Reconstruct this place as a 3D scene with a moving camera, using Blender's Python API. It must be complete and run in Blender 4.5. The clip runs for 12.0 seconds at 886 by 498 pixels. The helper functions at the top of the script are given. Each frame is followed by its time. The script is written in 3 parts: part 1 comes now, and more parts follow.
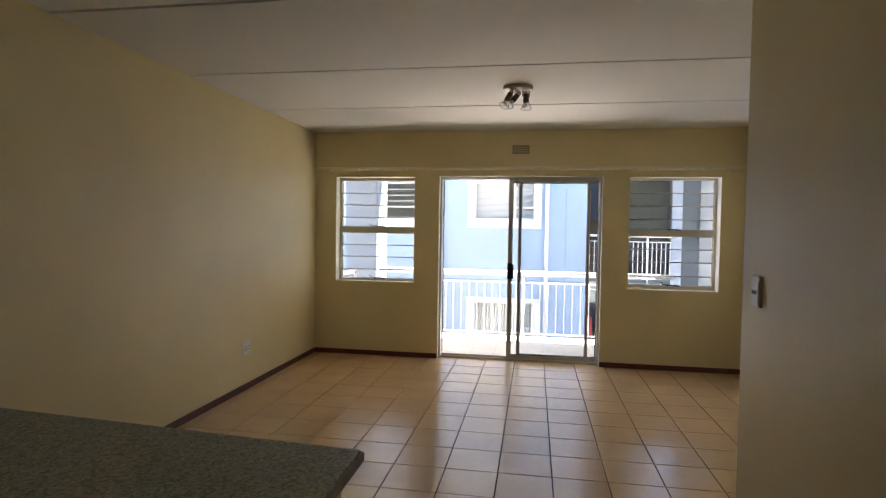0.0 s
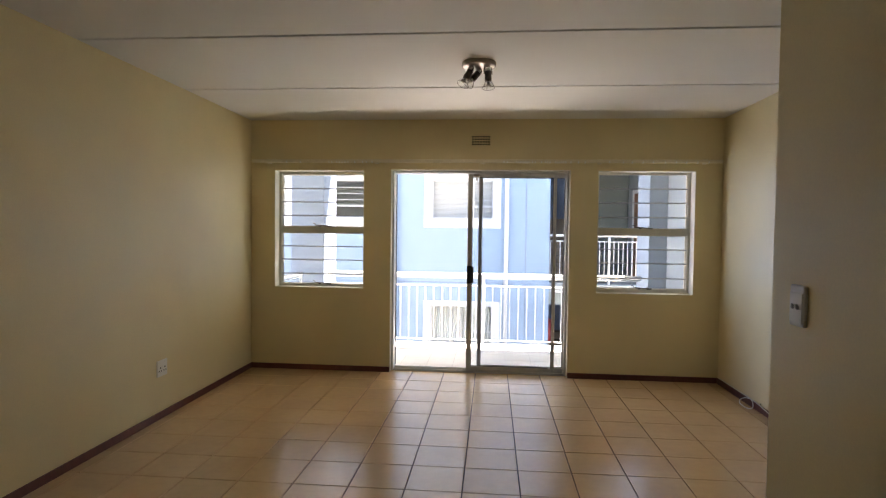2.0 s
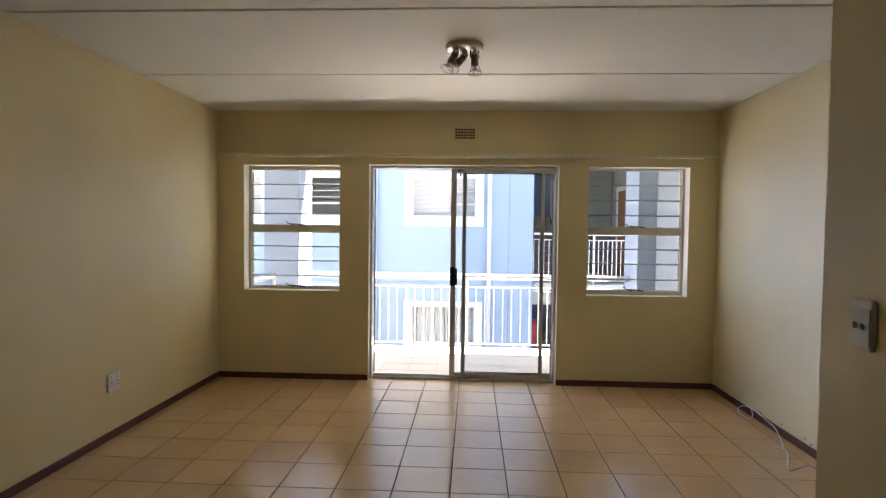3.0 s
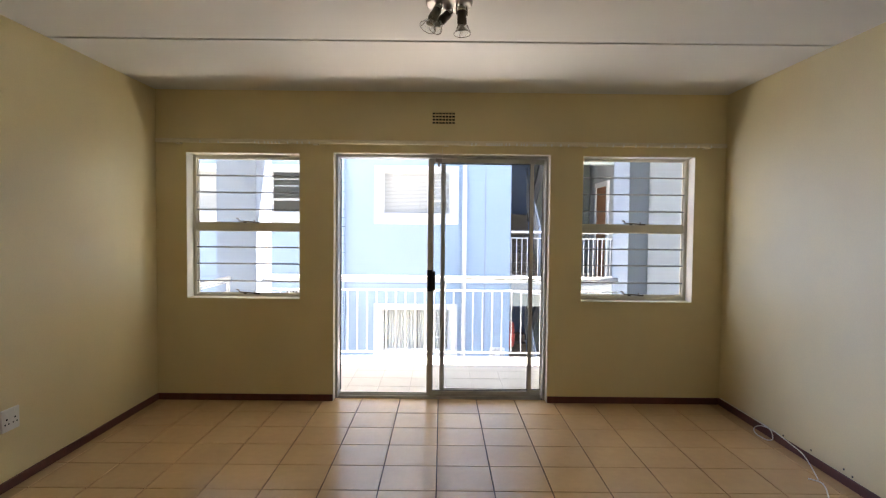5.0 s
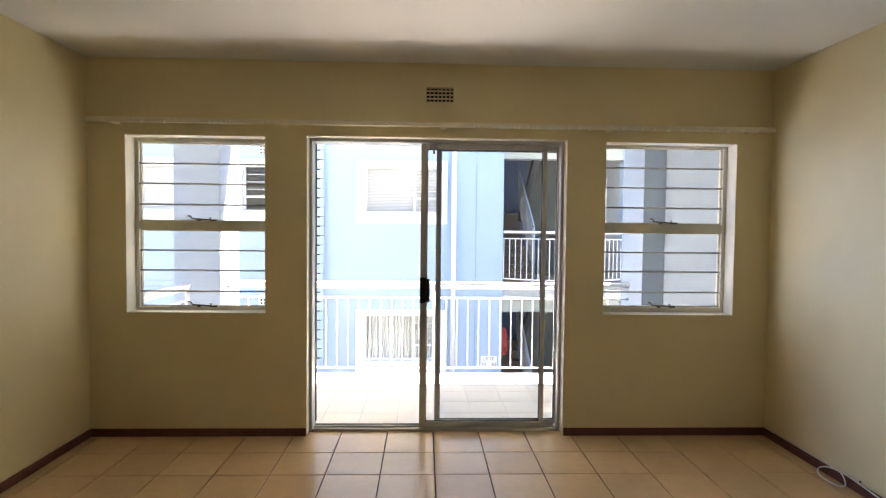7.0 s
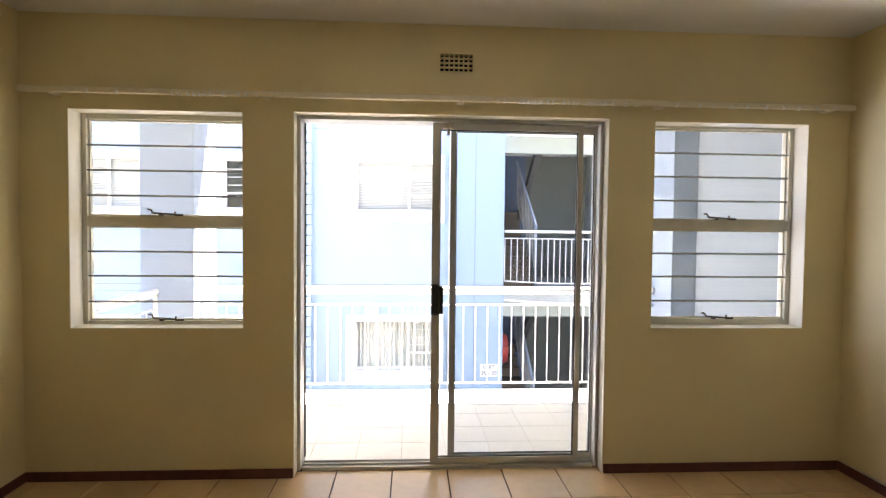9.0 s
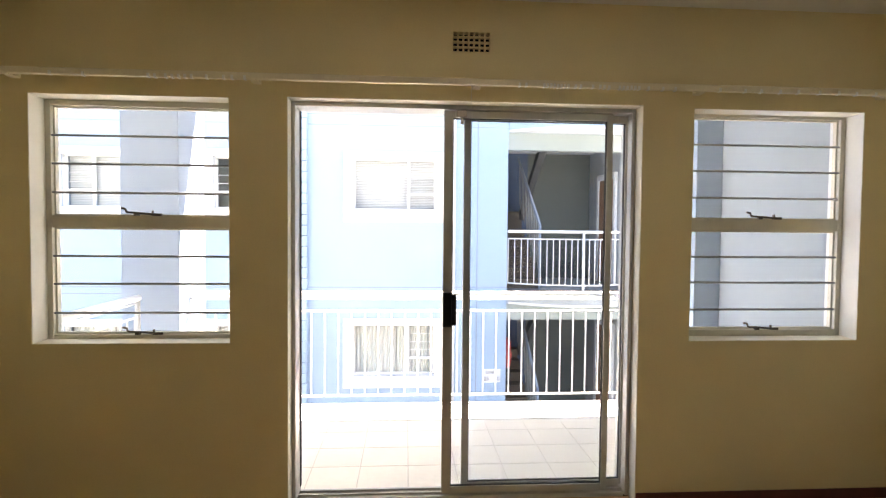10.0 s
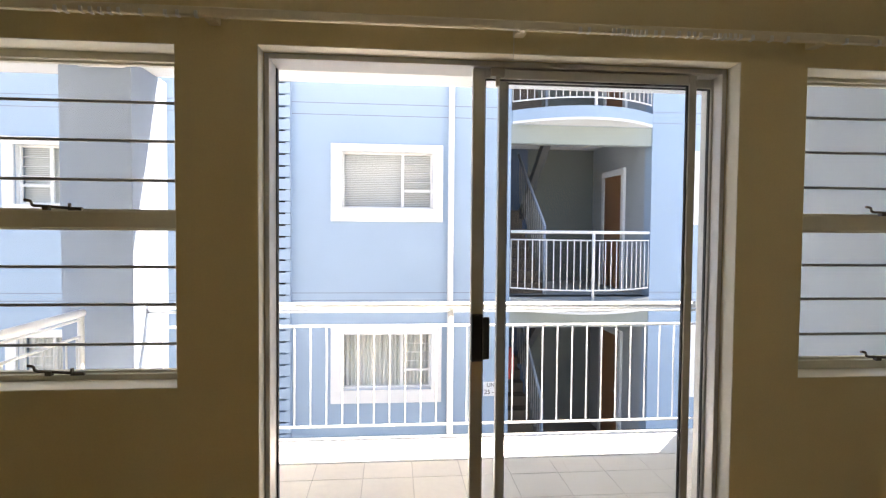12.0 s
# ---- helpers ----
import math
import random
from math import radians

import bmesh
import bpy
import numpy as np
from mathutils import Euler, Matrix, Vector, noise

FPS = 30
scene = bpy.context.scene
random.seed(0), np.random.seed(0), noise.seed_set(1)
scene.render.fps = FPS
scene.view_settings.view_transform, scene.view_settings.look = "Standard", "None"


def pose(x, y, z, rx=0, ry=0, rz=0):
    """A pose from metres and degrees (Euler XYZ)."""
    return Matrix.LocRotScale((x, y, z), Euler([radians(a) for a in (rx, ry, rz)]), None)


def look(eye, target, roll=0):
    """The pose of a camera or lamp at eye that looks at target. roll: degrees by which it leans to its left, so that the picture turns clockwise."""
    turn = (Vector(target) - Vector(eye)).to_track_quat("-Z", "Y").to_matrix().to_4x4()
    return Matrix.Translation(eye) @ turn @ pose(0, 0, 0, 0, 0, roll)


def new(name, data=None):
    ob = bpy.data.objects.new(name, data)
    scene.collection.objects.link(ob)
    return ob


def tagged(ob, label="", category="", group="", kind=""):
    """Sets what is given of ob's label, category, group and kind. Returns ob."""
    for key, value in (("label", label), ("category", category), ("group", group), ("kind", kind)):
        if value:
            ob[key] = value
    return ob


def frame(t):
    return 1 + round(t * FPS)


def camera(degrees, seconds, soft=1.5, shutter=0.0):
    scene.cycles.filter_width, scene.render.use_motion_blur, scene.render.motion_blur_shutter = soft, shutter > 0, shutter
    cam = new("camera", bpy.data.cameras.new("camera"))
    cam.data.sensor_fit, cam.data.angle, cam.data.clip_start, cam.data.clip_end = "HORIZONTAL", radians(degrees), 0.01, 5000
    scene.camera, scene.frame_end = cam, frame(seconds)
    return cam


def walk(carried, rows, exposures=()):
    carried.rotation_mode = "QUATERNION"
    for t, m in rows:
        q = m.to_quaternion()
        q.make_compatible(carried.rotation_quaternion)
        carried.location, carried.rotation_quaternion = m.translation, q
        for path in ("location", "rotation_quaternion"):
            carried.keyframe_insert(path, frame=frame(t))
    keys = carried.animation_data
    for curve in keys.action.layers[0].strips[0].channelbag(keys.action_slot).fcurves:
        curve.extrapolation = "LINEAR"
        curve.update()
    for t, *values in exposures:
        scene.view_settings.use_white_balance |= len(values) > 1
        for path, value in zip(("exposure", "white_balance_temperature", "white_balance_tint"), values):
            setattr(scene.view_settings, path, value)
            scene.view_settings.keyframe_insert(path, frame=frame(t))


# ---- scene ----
cam = camera(77.1, 12.0, soft=1.2)
PATH = [
    (0, (0.174, -0.322, 1.492), (-0.149, 1.651, 1.423), 0.9),
    (0.5, (0.17, -0.179, 1.498), (-0.115, 1.8, 1.425), 0.7),
    (1, (0.164, 0.0, 1.5), (-0.08, 1.984, 1.43), 0.8),
    (1.5, (0.157, 0.143, 1.497), (-0.05, 2.131, 1.425), 0.7),
    (2, (0.127, 0.299, 1.478), (-0.046, 2.291, 1.414), 0.7),
    (2.5, (0.116, 0.482, 1.5), (-0.027, 2.475, 1.428), 0.7),
    (3, (0.086, 0.64, 1.489), (-0.017, 2.636, 1.418), 0.7),
    (3.5, (0.069, 0.797, 1.494), (0.004, 2.795, 1.42), 0.6),
    (5.5, (-0.026, 1.501, 1.484), (-0.002, 3.5, 1.408), 0.6),
    (6, (-0.043, 1.711, 1.487), (0.0, 3.71, 1.413), 0.6),
    (6.5, (-0.052, 1.886, 1.483), (0.003, 3.884, 1.406), 0.6),
    (7, (-0.097, 2.09, 1.478), (-0.028, 4.088, 1.403), 0.6),
    (9, (-0.249, 2.778, 1.453), (-0.132, 4.774, 1.38), 0.6),
    (9.5, (-0.286, 2.982, 1.465), (-0.162, 4.976, 1.391), 0.5),
    (10, (-0.321, 3.154, 1.459), (-0.187, 5.148, 1.385), 0.5),
    (10.5, (-0.35, 3.363, 1.461), (-0.207, 5.356, 1.388), 0.5),
    (11, (-0.379, 3.563, 1.453), (-0.219, 5.555, 1.381), 0.6),
    (11.5, (-0.408, 3.753, 1.453), (-0.238, 5.744, 1.38), 0.6),
    (12, (-0.433, 3.936, 1.455), (-0.25, 5.926, 1.382), 0.5),
]
LIGHT = [(0, 3.77, 7250, 20), (3.5, 3.78, 7250, 20), (5.5, 3.85, 7250, 19), (7, 3.92, 7350, 19), (9.2, 4.07, 7600, 20), (10.5, 3.89, 7500, 19), (11.5, 3.54, 7450, 18), (12, 3.33, 7500, 19)]
walk(cam, [(t, look(eye, target, roll)) for t, eye, target, roll in PATH], LIGHT)

# ---- light ----
SUN_AT = Vector((0.30, 0.335, 1.0)).normalized()
world = bpy.data.worlds.new("sky")
scene.world = world
world.use_nodes = True
sky = world.node_tree.nodes.new("ShaderNodeTexSky")
sky.sky_type, sky.sun_disc = "NISHITA", False
sky.sun_elevation = math.asin(SUN_AT.z)
sky.sun_rotation = math.atan2(SUN_AT.x, SUN_AT.y)
back = world.node_tree.nodes["Background"]
back.inputs["Strength"].default_value = 0.05
world.node_tree.links.new(sky.outputs[0], back.inputs["Color"])
sun = new("sun", bpy.data.lights.new("sun", "SUN"))
sun.data.energy, sun.data.angle, sun.data.color = 5.0, radians(0.5), (1.0, 0.96, 0.9)
sun.matrix_world = look(SUN_AT * 30, (0, 0, 0))


def opening_light(name, at, way, wide, high, spread, watts, color):
    """The sky's light in an opening: a strip that sends daylight on into the room, the way it comes off the bright balcony."""
    ob = new(name, bpy.data.lights.new(name, "AREA"))
    ob.data.shape, ob.data.size, ob.data.size_y, ob.data.spread = "RECTANGLE", wide, high, radians(spread)
    ob.data.energy, ob.data.color = watts, color
    ob.matrix_world = look(at, Vector(at) + Vector(way))


opening_light("door_light", (0.0, 6.06, 1.62), (0, -0.85, 0.53), 1.65, 0.36, 66, 0.20, (1.0, 0.97, 0.90))
opening_light("window_light_west", (-1.66, 6.20, 1.485), (-0.6, -0.8, 0), 0.34, 1.15, 140, 0.06, (0.76, 0.89, 1.0))
opening_light("window_light_east", (1.64, 6.20, 1.485), (0.6, -0.8, 0), 0.34, 1.15, 140, 0.18, (0.44, 0.60, 1.0))
opening_light("door_light_east", (-0.55, 6.05, 1.12), (0.85, -0.53, -0.03), 0.20, 1.6, 56, 0.38, (0.32, 0.49, 1.0))
opening_light("door_light_west", (0.55, 6.05, 1.12), (-0.88, -0.47, 0.0), 0.20, 1.6, 60, 0.02, (0.88, 0.94, 1.0))


# ---- materials ----
def material(name, color, rough=0.6, metal=0.0, spread=0.08, size=3.0, grain=60.0, bump=0.1, depth=0.002, each=0.0, coat=0.0):
    """A surface that varies broadly (stains, wear) and finely (grain, relief); each: how far one piece differs from the next."""
    m = bpy.data.materials.new(name)
    m.use_nodes = True
    n, l = m.node_tree.nodes, m.node_tree.links
    b = n["Principled BSDF"]
    b.inputs["Roughness"].default_value, b.inputs["Metallic"].default_value = rough, metal
    b.inputs["Coat Weight"].default_value = coat
    at = n.new("ShaderNodeNewGeometry")
    broad, fine = n.new("ShaderNodeTexNoise"), n.new("ShaderNodeTexNoise")
    broad.inputs["Scale"].default_value, broad.inputs["Detail"].default_value = size, 6
    fine.inputs["Scale"].default_value, fine.inputs["Detail"].default_value = grain, 3
    for t in (broad, fine):
        l.new(at.outputs["Position"], t.inputs["Vector"])
    both = n.new("ShaderNodeMix")
    both.data_type = "FLOAT"
    both.inputs[0].default_value = 0.35
    l.new(broad.outputs["Fac"], both.inputs[2])
    l.new(fine.outputs["Fac"], both.inputs[3])
    value = both.outputs[0]
    if each:
        one, add = n.new("ShaderNodeObjectInfo"), n.new("ShaderNodeMath")
        add.operation = "MULTIPLY_ADD"
        add.inputs[1].default_value, add.inputs[2].default_value = each, -each / 2
        l.new(one.outputs["Random"], add.inputs[0])
        total = n.new("ShaderNodeMath")
        l.new(value, total.inputs[0])
        l.new(add.outputs[0], total.inputs[1])
        value = total.outputs[0]
    ramp = n.new("ShaderNodeValToRGB")
    c = Vector(color)
    ramp.color_ramp.elements[0].position, ramp.color_ramp.elements[1].position = 0.25, 0.75
    ramp.color_ramp.elements[0].color = (*(c * (1 - spread)), 1)
    ramp.color_ramp.elements[1].color = (*[min(1, v * (1 + spread)) for v in c], 1)
    l.new(value, ramp.inputs[0])
    l.new(ramp.outputs[0], b.inputs["Base Color"])
    vary = n.new("ShaderNodeMapRange")
    vary.inputs["To Min"].default_value, vary.inputs["To Max"].default_value = max(0.02, rough * 0.8), min(1, rough * 1.2)
    l.new(broad.outputs["Fac"], vary.inputs["Value"])
    l.new(vary.outputs[0], b.inputs["Roughness"])
    if bump:
        relief = n.new("ShaderNodeBump")
        relief.inputs["Strength"].default_value, relief.inputs["Distance"].default_value = bump, depth
        l.new(fine.outputs["Fac"], relief.inputs["Height"])
        l.new(relief.outputs[0], b.inputs["Normal"])
    return m


def glass_material(name, tint, gloss=1.0):
    m = bpy.data.materials.new(name)
    m.use_nodes = True
    n, l = m.node_tree.nodes, m.node_tree.links
    clear, shine, mix, f = (n.new("ShaderNodeBsdf" + "Transparent"), n.new("ShaderNodeBsdfGlossy"), n.new("ShaderNodeMixShader"), n.new("ShaderNodeLayerWeight"))
    clear.inputs["Color"].default_value = (*tint, 1)
    shine.inputs["Roughness"].default_value = 0.02
    steep, amount = n.new("ShaderNodeMath"), n.new("ShaderNodeMath")
    steep.operation, amount.operation = "POWER", "MULTIPLY_ADD"
    steep.inputs[1].default_value, amount.inputs[1].default_value, amount.inputs[2].default_value = 5.0, 0.45 * gloss, 0.02 * gloss
    f.inputs["Blend"].default_value = 0.5
    l.new(f.outputs["Facing"], steep.inputs[0])
    l.new(steep.outputs[0], amount.inputs[0])
    l.new(amount.outputs[0], mix.inputs[0])
    l.new(clear.outputs[0], mix.inputs[1])
    l.new(shine.outputs[0], mix.inputs[2])
    l.new(mix.outputs[0], n["Material Output"].inputs["Surface"])
    return m


def speckled_material(name):
    """Grey-green laminate with dark and light flecks."""
    m = material(name, (0.44, 0.46, 0.38), 0.40, spread=0.25, size=25, grain=300, bump=0.05)
    n, l = m.node_tree.nodes, m.node_tree.links
    b = n["Principled BSDF"]
    old = b.inputs["Base Color"].links[0].from_socket
    at = n.new("ShaderNodeNewGeometry")
    cells = n.new("ShaderNodeTexVoronoi")
    cells.inputs["Scale"].default_value = 135
    l.new(at.outputs["Position"], cells.inputs["Vector"])
    pick = n.new("ShaderNodeValToRGB")
    pick.color_ramp.interpolation = "CONSTANT"
    e = pick.color_ramp.elements
    e[0].position, e[0].color = 0.0, (0.15, 0.19, 0.16, 1)
    e[1].position, e[1].color = 0.3, (0.42, 0.45, 0.37, 1)
    for p, c in ((0.62, (0.70, 0.64, 0.54, 1)), (0.8, (0.33, 0.43, 0.38, 1))):
        x = e.new(p)
        x.color = c
    l.new(cells.outputs["Color"], pick.inputs[0])
    mix = n.new("ShaderNodeMix")
    mix.data_type = "RGBA"
    mix.inputs[0].default_value = 0.6
    l.new(old, mix.inputs[6])
    l.new(pick.outputs[0], mix.inputs[7])
    l.new(mix.outputs[2], b.inputs["Base Color"])
    return m


def wood_material(name, color):
    m = material(name, color, 0.45, spread=0.3, size=4, grain=40, bump=0.1)
    n, l = m.node_tree.nodes, m.node_tree.links
    at, stretch = n.new("ShaderNodeNewGeometry"), n.new("ShaderNodeMapping")
    stretch.inputs["Scale"].default_value = (6, 6, 0.5)
    l.new(at.outputs["Position"], stretch.inputs["Vector"])
    for t in [x for x in n if x.bl_idname == "ShaderNodeTexNoise"]:
        l.new(stretch.outputs[0], t.inputs["Vector"])
    return m


CREAM = material("cream_wall_paint", (0.82, 0.69, 0.392), 0.46, spread=0.085, size=1.6, grain=120, bump=0.12)
REVEAL = material("cream_reveal_paint", (0.84, 0.79, 0.66), 0.5, spread=0.05, size=4, grain=90, bump=0.12)
WHITE_CEILING = material("white_ceiling_paint", (0.82, 0.80, 0.75), 0.85, spread=0.03, size=1.2, grain=150, bump=0.1)
GROOVE = material("ceiling_joint", (0.16, 0.14, 0.11), 0.9, spread=0.1)
TILE = material("beige_glazed_tile", (0.71, 0.475, 0.25), 0.215, spread=0.10, size=2.5, grain=18, bump=0.03, each=0.15, coat=0.25)
TILE.node_tree.nodes["Principled BSDF"].inputs["Coat Roughness"].default_value = 0.2
GROUT = material("brown_grout", (0.055, 0.033, 0.023), 0.9, spread=0.25, size=9, grain=200, bump=0.3)
SKIRTING = wood_material("dark_red_brown_wood", (0.135, 0.037, 0.024))
STEEL_PAINT = material("cream_painted_steel", (0.72, 0.67, 0.54), 0.45, spread=0.08, size=12, grain=80, bump=0.1)
BAR_PAINT = material("grey_painted_bar", (0.38, 0.375, 0.36), 0.5, spread=0.15, size=20)
ALUMINIUM = material("dull_aluminium", (0.56, 0.54, 0.50), 0.42, 0.35, spread=0.1, size=6, grain=150, bump=0.06)
SEAL = material("black_rubber_seal", (0.035, 0.035, 0.035), 0.7)
BLACK = material("black_plastic", (0.018, 0.018, 0.02), 0.35)
BRONZE = material("dark_bronze", (0.10, 0.08, 0.06), 0.4, 0.7, spread=0.25, size=60)
PLASTIC = material("white_plastic", (0.82, 0.79, 0.72), 0.35, spread=0.04, size=20, bump=0.03)
GLIDER_PLASTIC = material("milky_glider_plastic", (0.88, 0.85, 0.78), 0.4, spread=0.03, size=20, bump=0.0)
GLIDER_PLASTIC.node_tree.nodes["Principled BSDF"].inputs["Transmission Weight"].default_value = 0.6
RAIL_WHITE = material("off_white_rail", (0.84, 0.75, 0.56), 0.4, spread=0.06, size=15)
AIRBRICK = material("painted_airbrick", (0.82, 0.69, 0.392), 0.75, spread=0.12, size=30)
DARK = material("dark_void", (0.02, 0.018, 0.015), 0.95)
NICKEL = material("brushed_nickel", (0.40, 0.36, 0.31), 0.48, 0.9, spread=0.1, size=30)
LAMP_BODY = material("dark_nickel_lamp_body", (0.16, 0.13, 0.10), 0.38, 0.6, spread=0.15, size=40)
GLASS = glass_material("clear_glass", (0.97, 0.98, 0.98))
DOOR_GLASS = glass_material("tinted_door_glass", (0.94, 0.96, 0.98))
COUNTER = speckled_material("speckled_laminate")
COUNTER_EDGE = wood_material("brown_counter_edging", (0.36, 0.27, 0.20))
CABINET = material("white_cabinet_board", (0.72, 0.70, 0.64), 0.5, spread=0.04)
BLUE = material("pale_blue_render", (0.350, 0.468, 0.59), 0.85, spread=0.06, size=1.1, grain=70, bump=0.25, depth=0.004)
COLUMN_BLUE = material("grey_blue_render", (0.31, 0.385, 0.50), 0.85, spread=0.06, size=1.3, grain=70, bump=0.25, depth=0.004)
SIDE_GREY = material("pale_grey_render", (0.325, 0.385, 0.46), 0.85, spread=0.05, size=1.2, grain=70, bump=0.25, depth=0.004)
TRIM_WHITE = material("white_exterior_paint", (0.82, 0.82, 0.80), 0.6, spread=0.05, size=5, grain=80)
# stairwell grey darkened to stand in for shade under the return flight
STAIR_SHADE = material("shaded_grey_stair_soffit", (0.075, 0.08, 0.085), 0.85, spread=0.1, size=1.5)
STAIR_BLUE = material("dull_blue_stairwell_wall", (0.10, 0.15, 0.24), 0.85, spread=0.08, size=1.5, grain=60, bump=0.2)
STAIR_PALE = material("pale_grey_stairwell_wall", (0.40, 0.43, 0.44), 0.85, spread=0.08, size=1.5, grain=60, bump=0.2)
BEAM_GREY = material("grey_beam_paint", (0.34, 0.38, 0.355), 0.8, spread=0.06, size=2)
LANDING_GREY = material("pale_grey_landing_paint", (0.40, 0.42, 0.40), 0.85, spread=0.08, size=1.5, grain=60, bump=0.2)
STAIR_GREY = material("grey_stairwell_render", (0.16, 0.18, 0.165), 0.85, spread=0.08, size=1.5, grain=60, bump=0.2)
STEP = material("brown_step_tile", (0.105, 0.077, 0.052), 0.6, spread=0.2, size=8)
DOOR_WOOD = wood_material("orange_brown_wood", (0.30, 0.125, 0.05))
BALCONY_TILE = material("pale_balcony_tile", (0.88, 0.81, 0.70), 0.5, spread=0.07, size=3, grain=25, each=0.15)
BALCONY_GROUT = material("grey_balcony_grout", (0.70, 0.64, 0.56), 0.9, spread=0.15)
CONCRETE = material("pale_concrete", (0.50, 0.48, 0.44), 0.9, spread=0.12, size=1.5, grain=50, bump=0.3)
PAVING = material("courtyard_paving", (0.21, 0.20, 0.185), 0.9, spread=0.15, size=1.2, grain=30, bump=0.3)
BLIND = material("pale_blind_slat", (0.74, 0.74, 0.71), 0.6, spread=0.05)
CURTAIN = material("white_net_curtain", (0.76, 0.75, 0.70), 0.8, spread=0.06, size=6)
RED = material("red_hose", (0.42, 0.05, 0.04), 0.5, spread=0.15, size=12)
INK = material("black_lettering", (0.02, 0.02, 0.02), 0.6)
RENDER_JOINT = material("render_joint", (0.25, 0.29, 0.36), 0.9)
ROOM_DARK = material("dim_room_paint", (0.45, 0.43, 0.40), 0.9)


# ---- builders ----
def box(bm, x0, y0, z0, x1, y1, z1, bevel=0.0):
    r = bmesh.ops.create_cube(bm, size=1, matrix=Matrix.LocRotScale(((x0 + x1) / 2, (y0 + y1) / 2, (z0 + z1) / 2), None, (abs(x1 - x0), abs(y1 - y0), abs(z1 - z0))))
    if bevel:
        edges = list({e for v in r["verts"] for e in v.link_edges})
        bmesh.ops.bevel(bm, geom=edges, offset=bevel, segments=2, affect="EDGES", profile=0.5)
    return bm


def boxes(*rows, bevel=0.0):
    bm = bmesh.new()
    for r in rows:
        box(bm, *r, bevel=bevel)
    return bm


def rod(bm, a, b, r0, r1=None, sides=12):
    """A round bar or cone from a to b."""
    a, b = Vector(a), Vector(b)
    d = b - a
    m = Matrix.Translation((a + b) / 2) @ d.to_track_quat("Z", "Y").to_matrix().to_4x4()
    r = bmesh.ops.create_cone(bm, cap_ends=True, segments=sides, radius1=r0, radius2=r0 if r1 is None else r1, depth=d.length, matrix=m)
    for v in r["verts"]:
        for f in v.link_faces:
            f.smooth = len(f.verts) == 4
    return bm


def rods(r, *pairs, sides=12):
    bm = bmesh.new()
    for a, b in pairs:
        rod(bm, a, b, r, sides=sides)
    return bm


def lathe(bm, profile, m, sides=24):
    """A turned shape: profile rows of radius and height, about the z axis of m."""
    rings = [[bm.verts.new(m @ Vector((r * math.cos(i * math.tau / sides), r * math.sin(i * math.tau / sides), z))) for i in range(sides)] for r, z in profile]
    for a, b in zip(rings, rings[1:]):
        for i in range(sides):
            bm.faces.new((a[i], a[(i + 1) % sides], b[(i + 1) % sides], b[i])).smooth = True
    return bm


def tube(bm, points, r, sides=8):
    """A round cord along points."""
    pts = [Vector(p) for p in points]
    rings = []
    for i, p in enumerate(pts):
        d = (pts[min(i + 1, len(pts) - 1)] - pts[max(i - 1, 0)]).normalized()
        u = d.cross((0, 0, 1)).normalized() if abs(d.z) < 0.95 else Vector((1, 0, 0))
        v = u.cross(d)
        rings.append([bm.verts.new(p + r * (math.cos(k * math.tau / sides) * u + math.sin(k * math.tau / sides) * v)) for k in range(sides)])
    for a, b in zip(rings, rings[1:]):
        for k in range(sides):
            bm.faces.new((a[k], a[(k + 1) % sides], b[(k + 1) % sides], b[k])).smooth = True
    for ring in (rings[0], rings[-1]):
        bm.faces.new(ring)
    bmesh.ops.recalc_face_normals(bm, faces=bm.faces)
    return bm


def smooth_line(points, steps=8):
    """A rounded line through a few points."""
    p = [Vector(points[0])] + [Vector(q) for q in points] + [Vector(points[-1])]
    out = []
    for a, b, c, d in zip(p, p[1:], p[2:], p[3:]):
        for i in range(steps):
            t = i / steps
            out.append(0.5 * (2 * b + (c - a) * t + (2 * a - 5 * b + 4 * c - d) * t * t + (3 * b - a - 3 * c + d) * t ** 3))
    return out + [p[-1]]


def base_of(ob):
    at = Vector()
    while ob:
        at += ob.location
        ob = ob.parent
    return at


def mesh_of(bm, mat, at=(0, 0, 0)):
    bmesh.ops.translate(bm, verts=bm.verts, vec=-Vector(at))
    data = bpy.data.meshes.new("mesh")
    bm.to_mesh(data)
    bm.free()
    data.materials.append(mat)
    return data


def thing(name, at, label, category, group="", kind=""):
    ob = new(name)
    ob.location = at
    ob.empty_display_size = 0.1
    return tagged(ob, label, category, group, kind)


def part(name, bm, mat, parent, label=""):
    ob = new(name, mesh_of(bm, mat, base_of(parent)))
    ob.parent = parent
    return tagged(ob, label)


def whole(name, bm, mat, label, category, kind="", at=(0, 0, 0), group=""):
    ob = new(name, mesh_of(bm, mat, at))
    ob.location = at
    return tagged(ob, label, category, group, kind)


# ---- plan ----
LEFT, RIGHT, NORTH, OUT = -2.41, 2.385, 6.0, 6.24
BACK, HALL, STUB = -2.6, 1.06, 2.23
CEIL = 2.62
DOOR = (-0.917, 0.912, 2.11)
WIN_L, WIN_R = (-2.155, -1.20), (1.185, 2.13)
SILL, HEAD = 0.87, 2.10
BALCONY, EDGE, RAIL, SOFFIT, EAVE = -0.07, 7.87, 8.22, 2.60, 8.44
FACE, GROUND = 12.30, -2.45

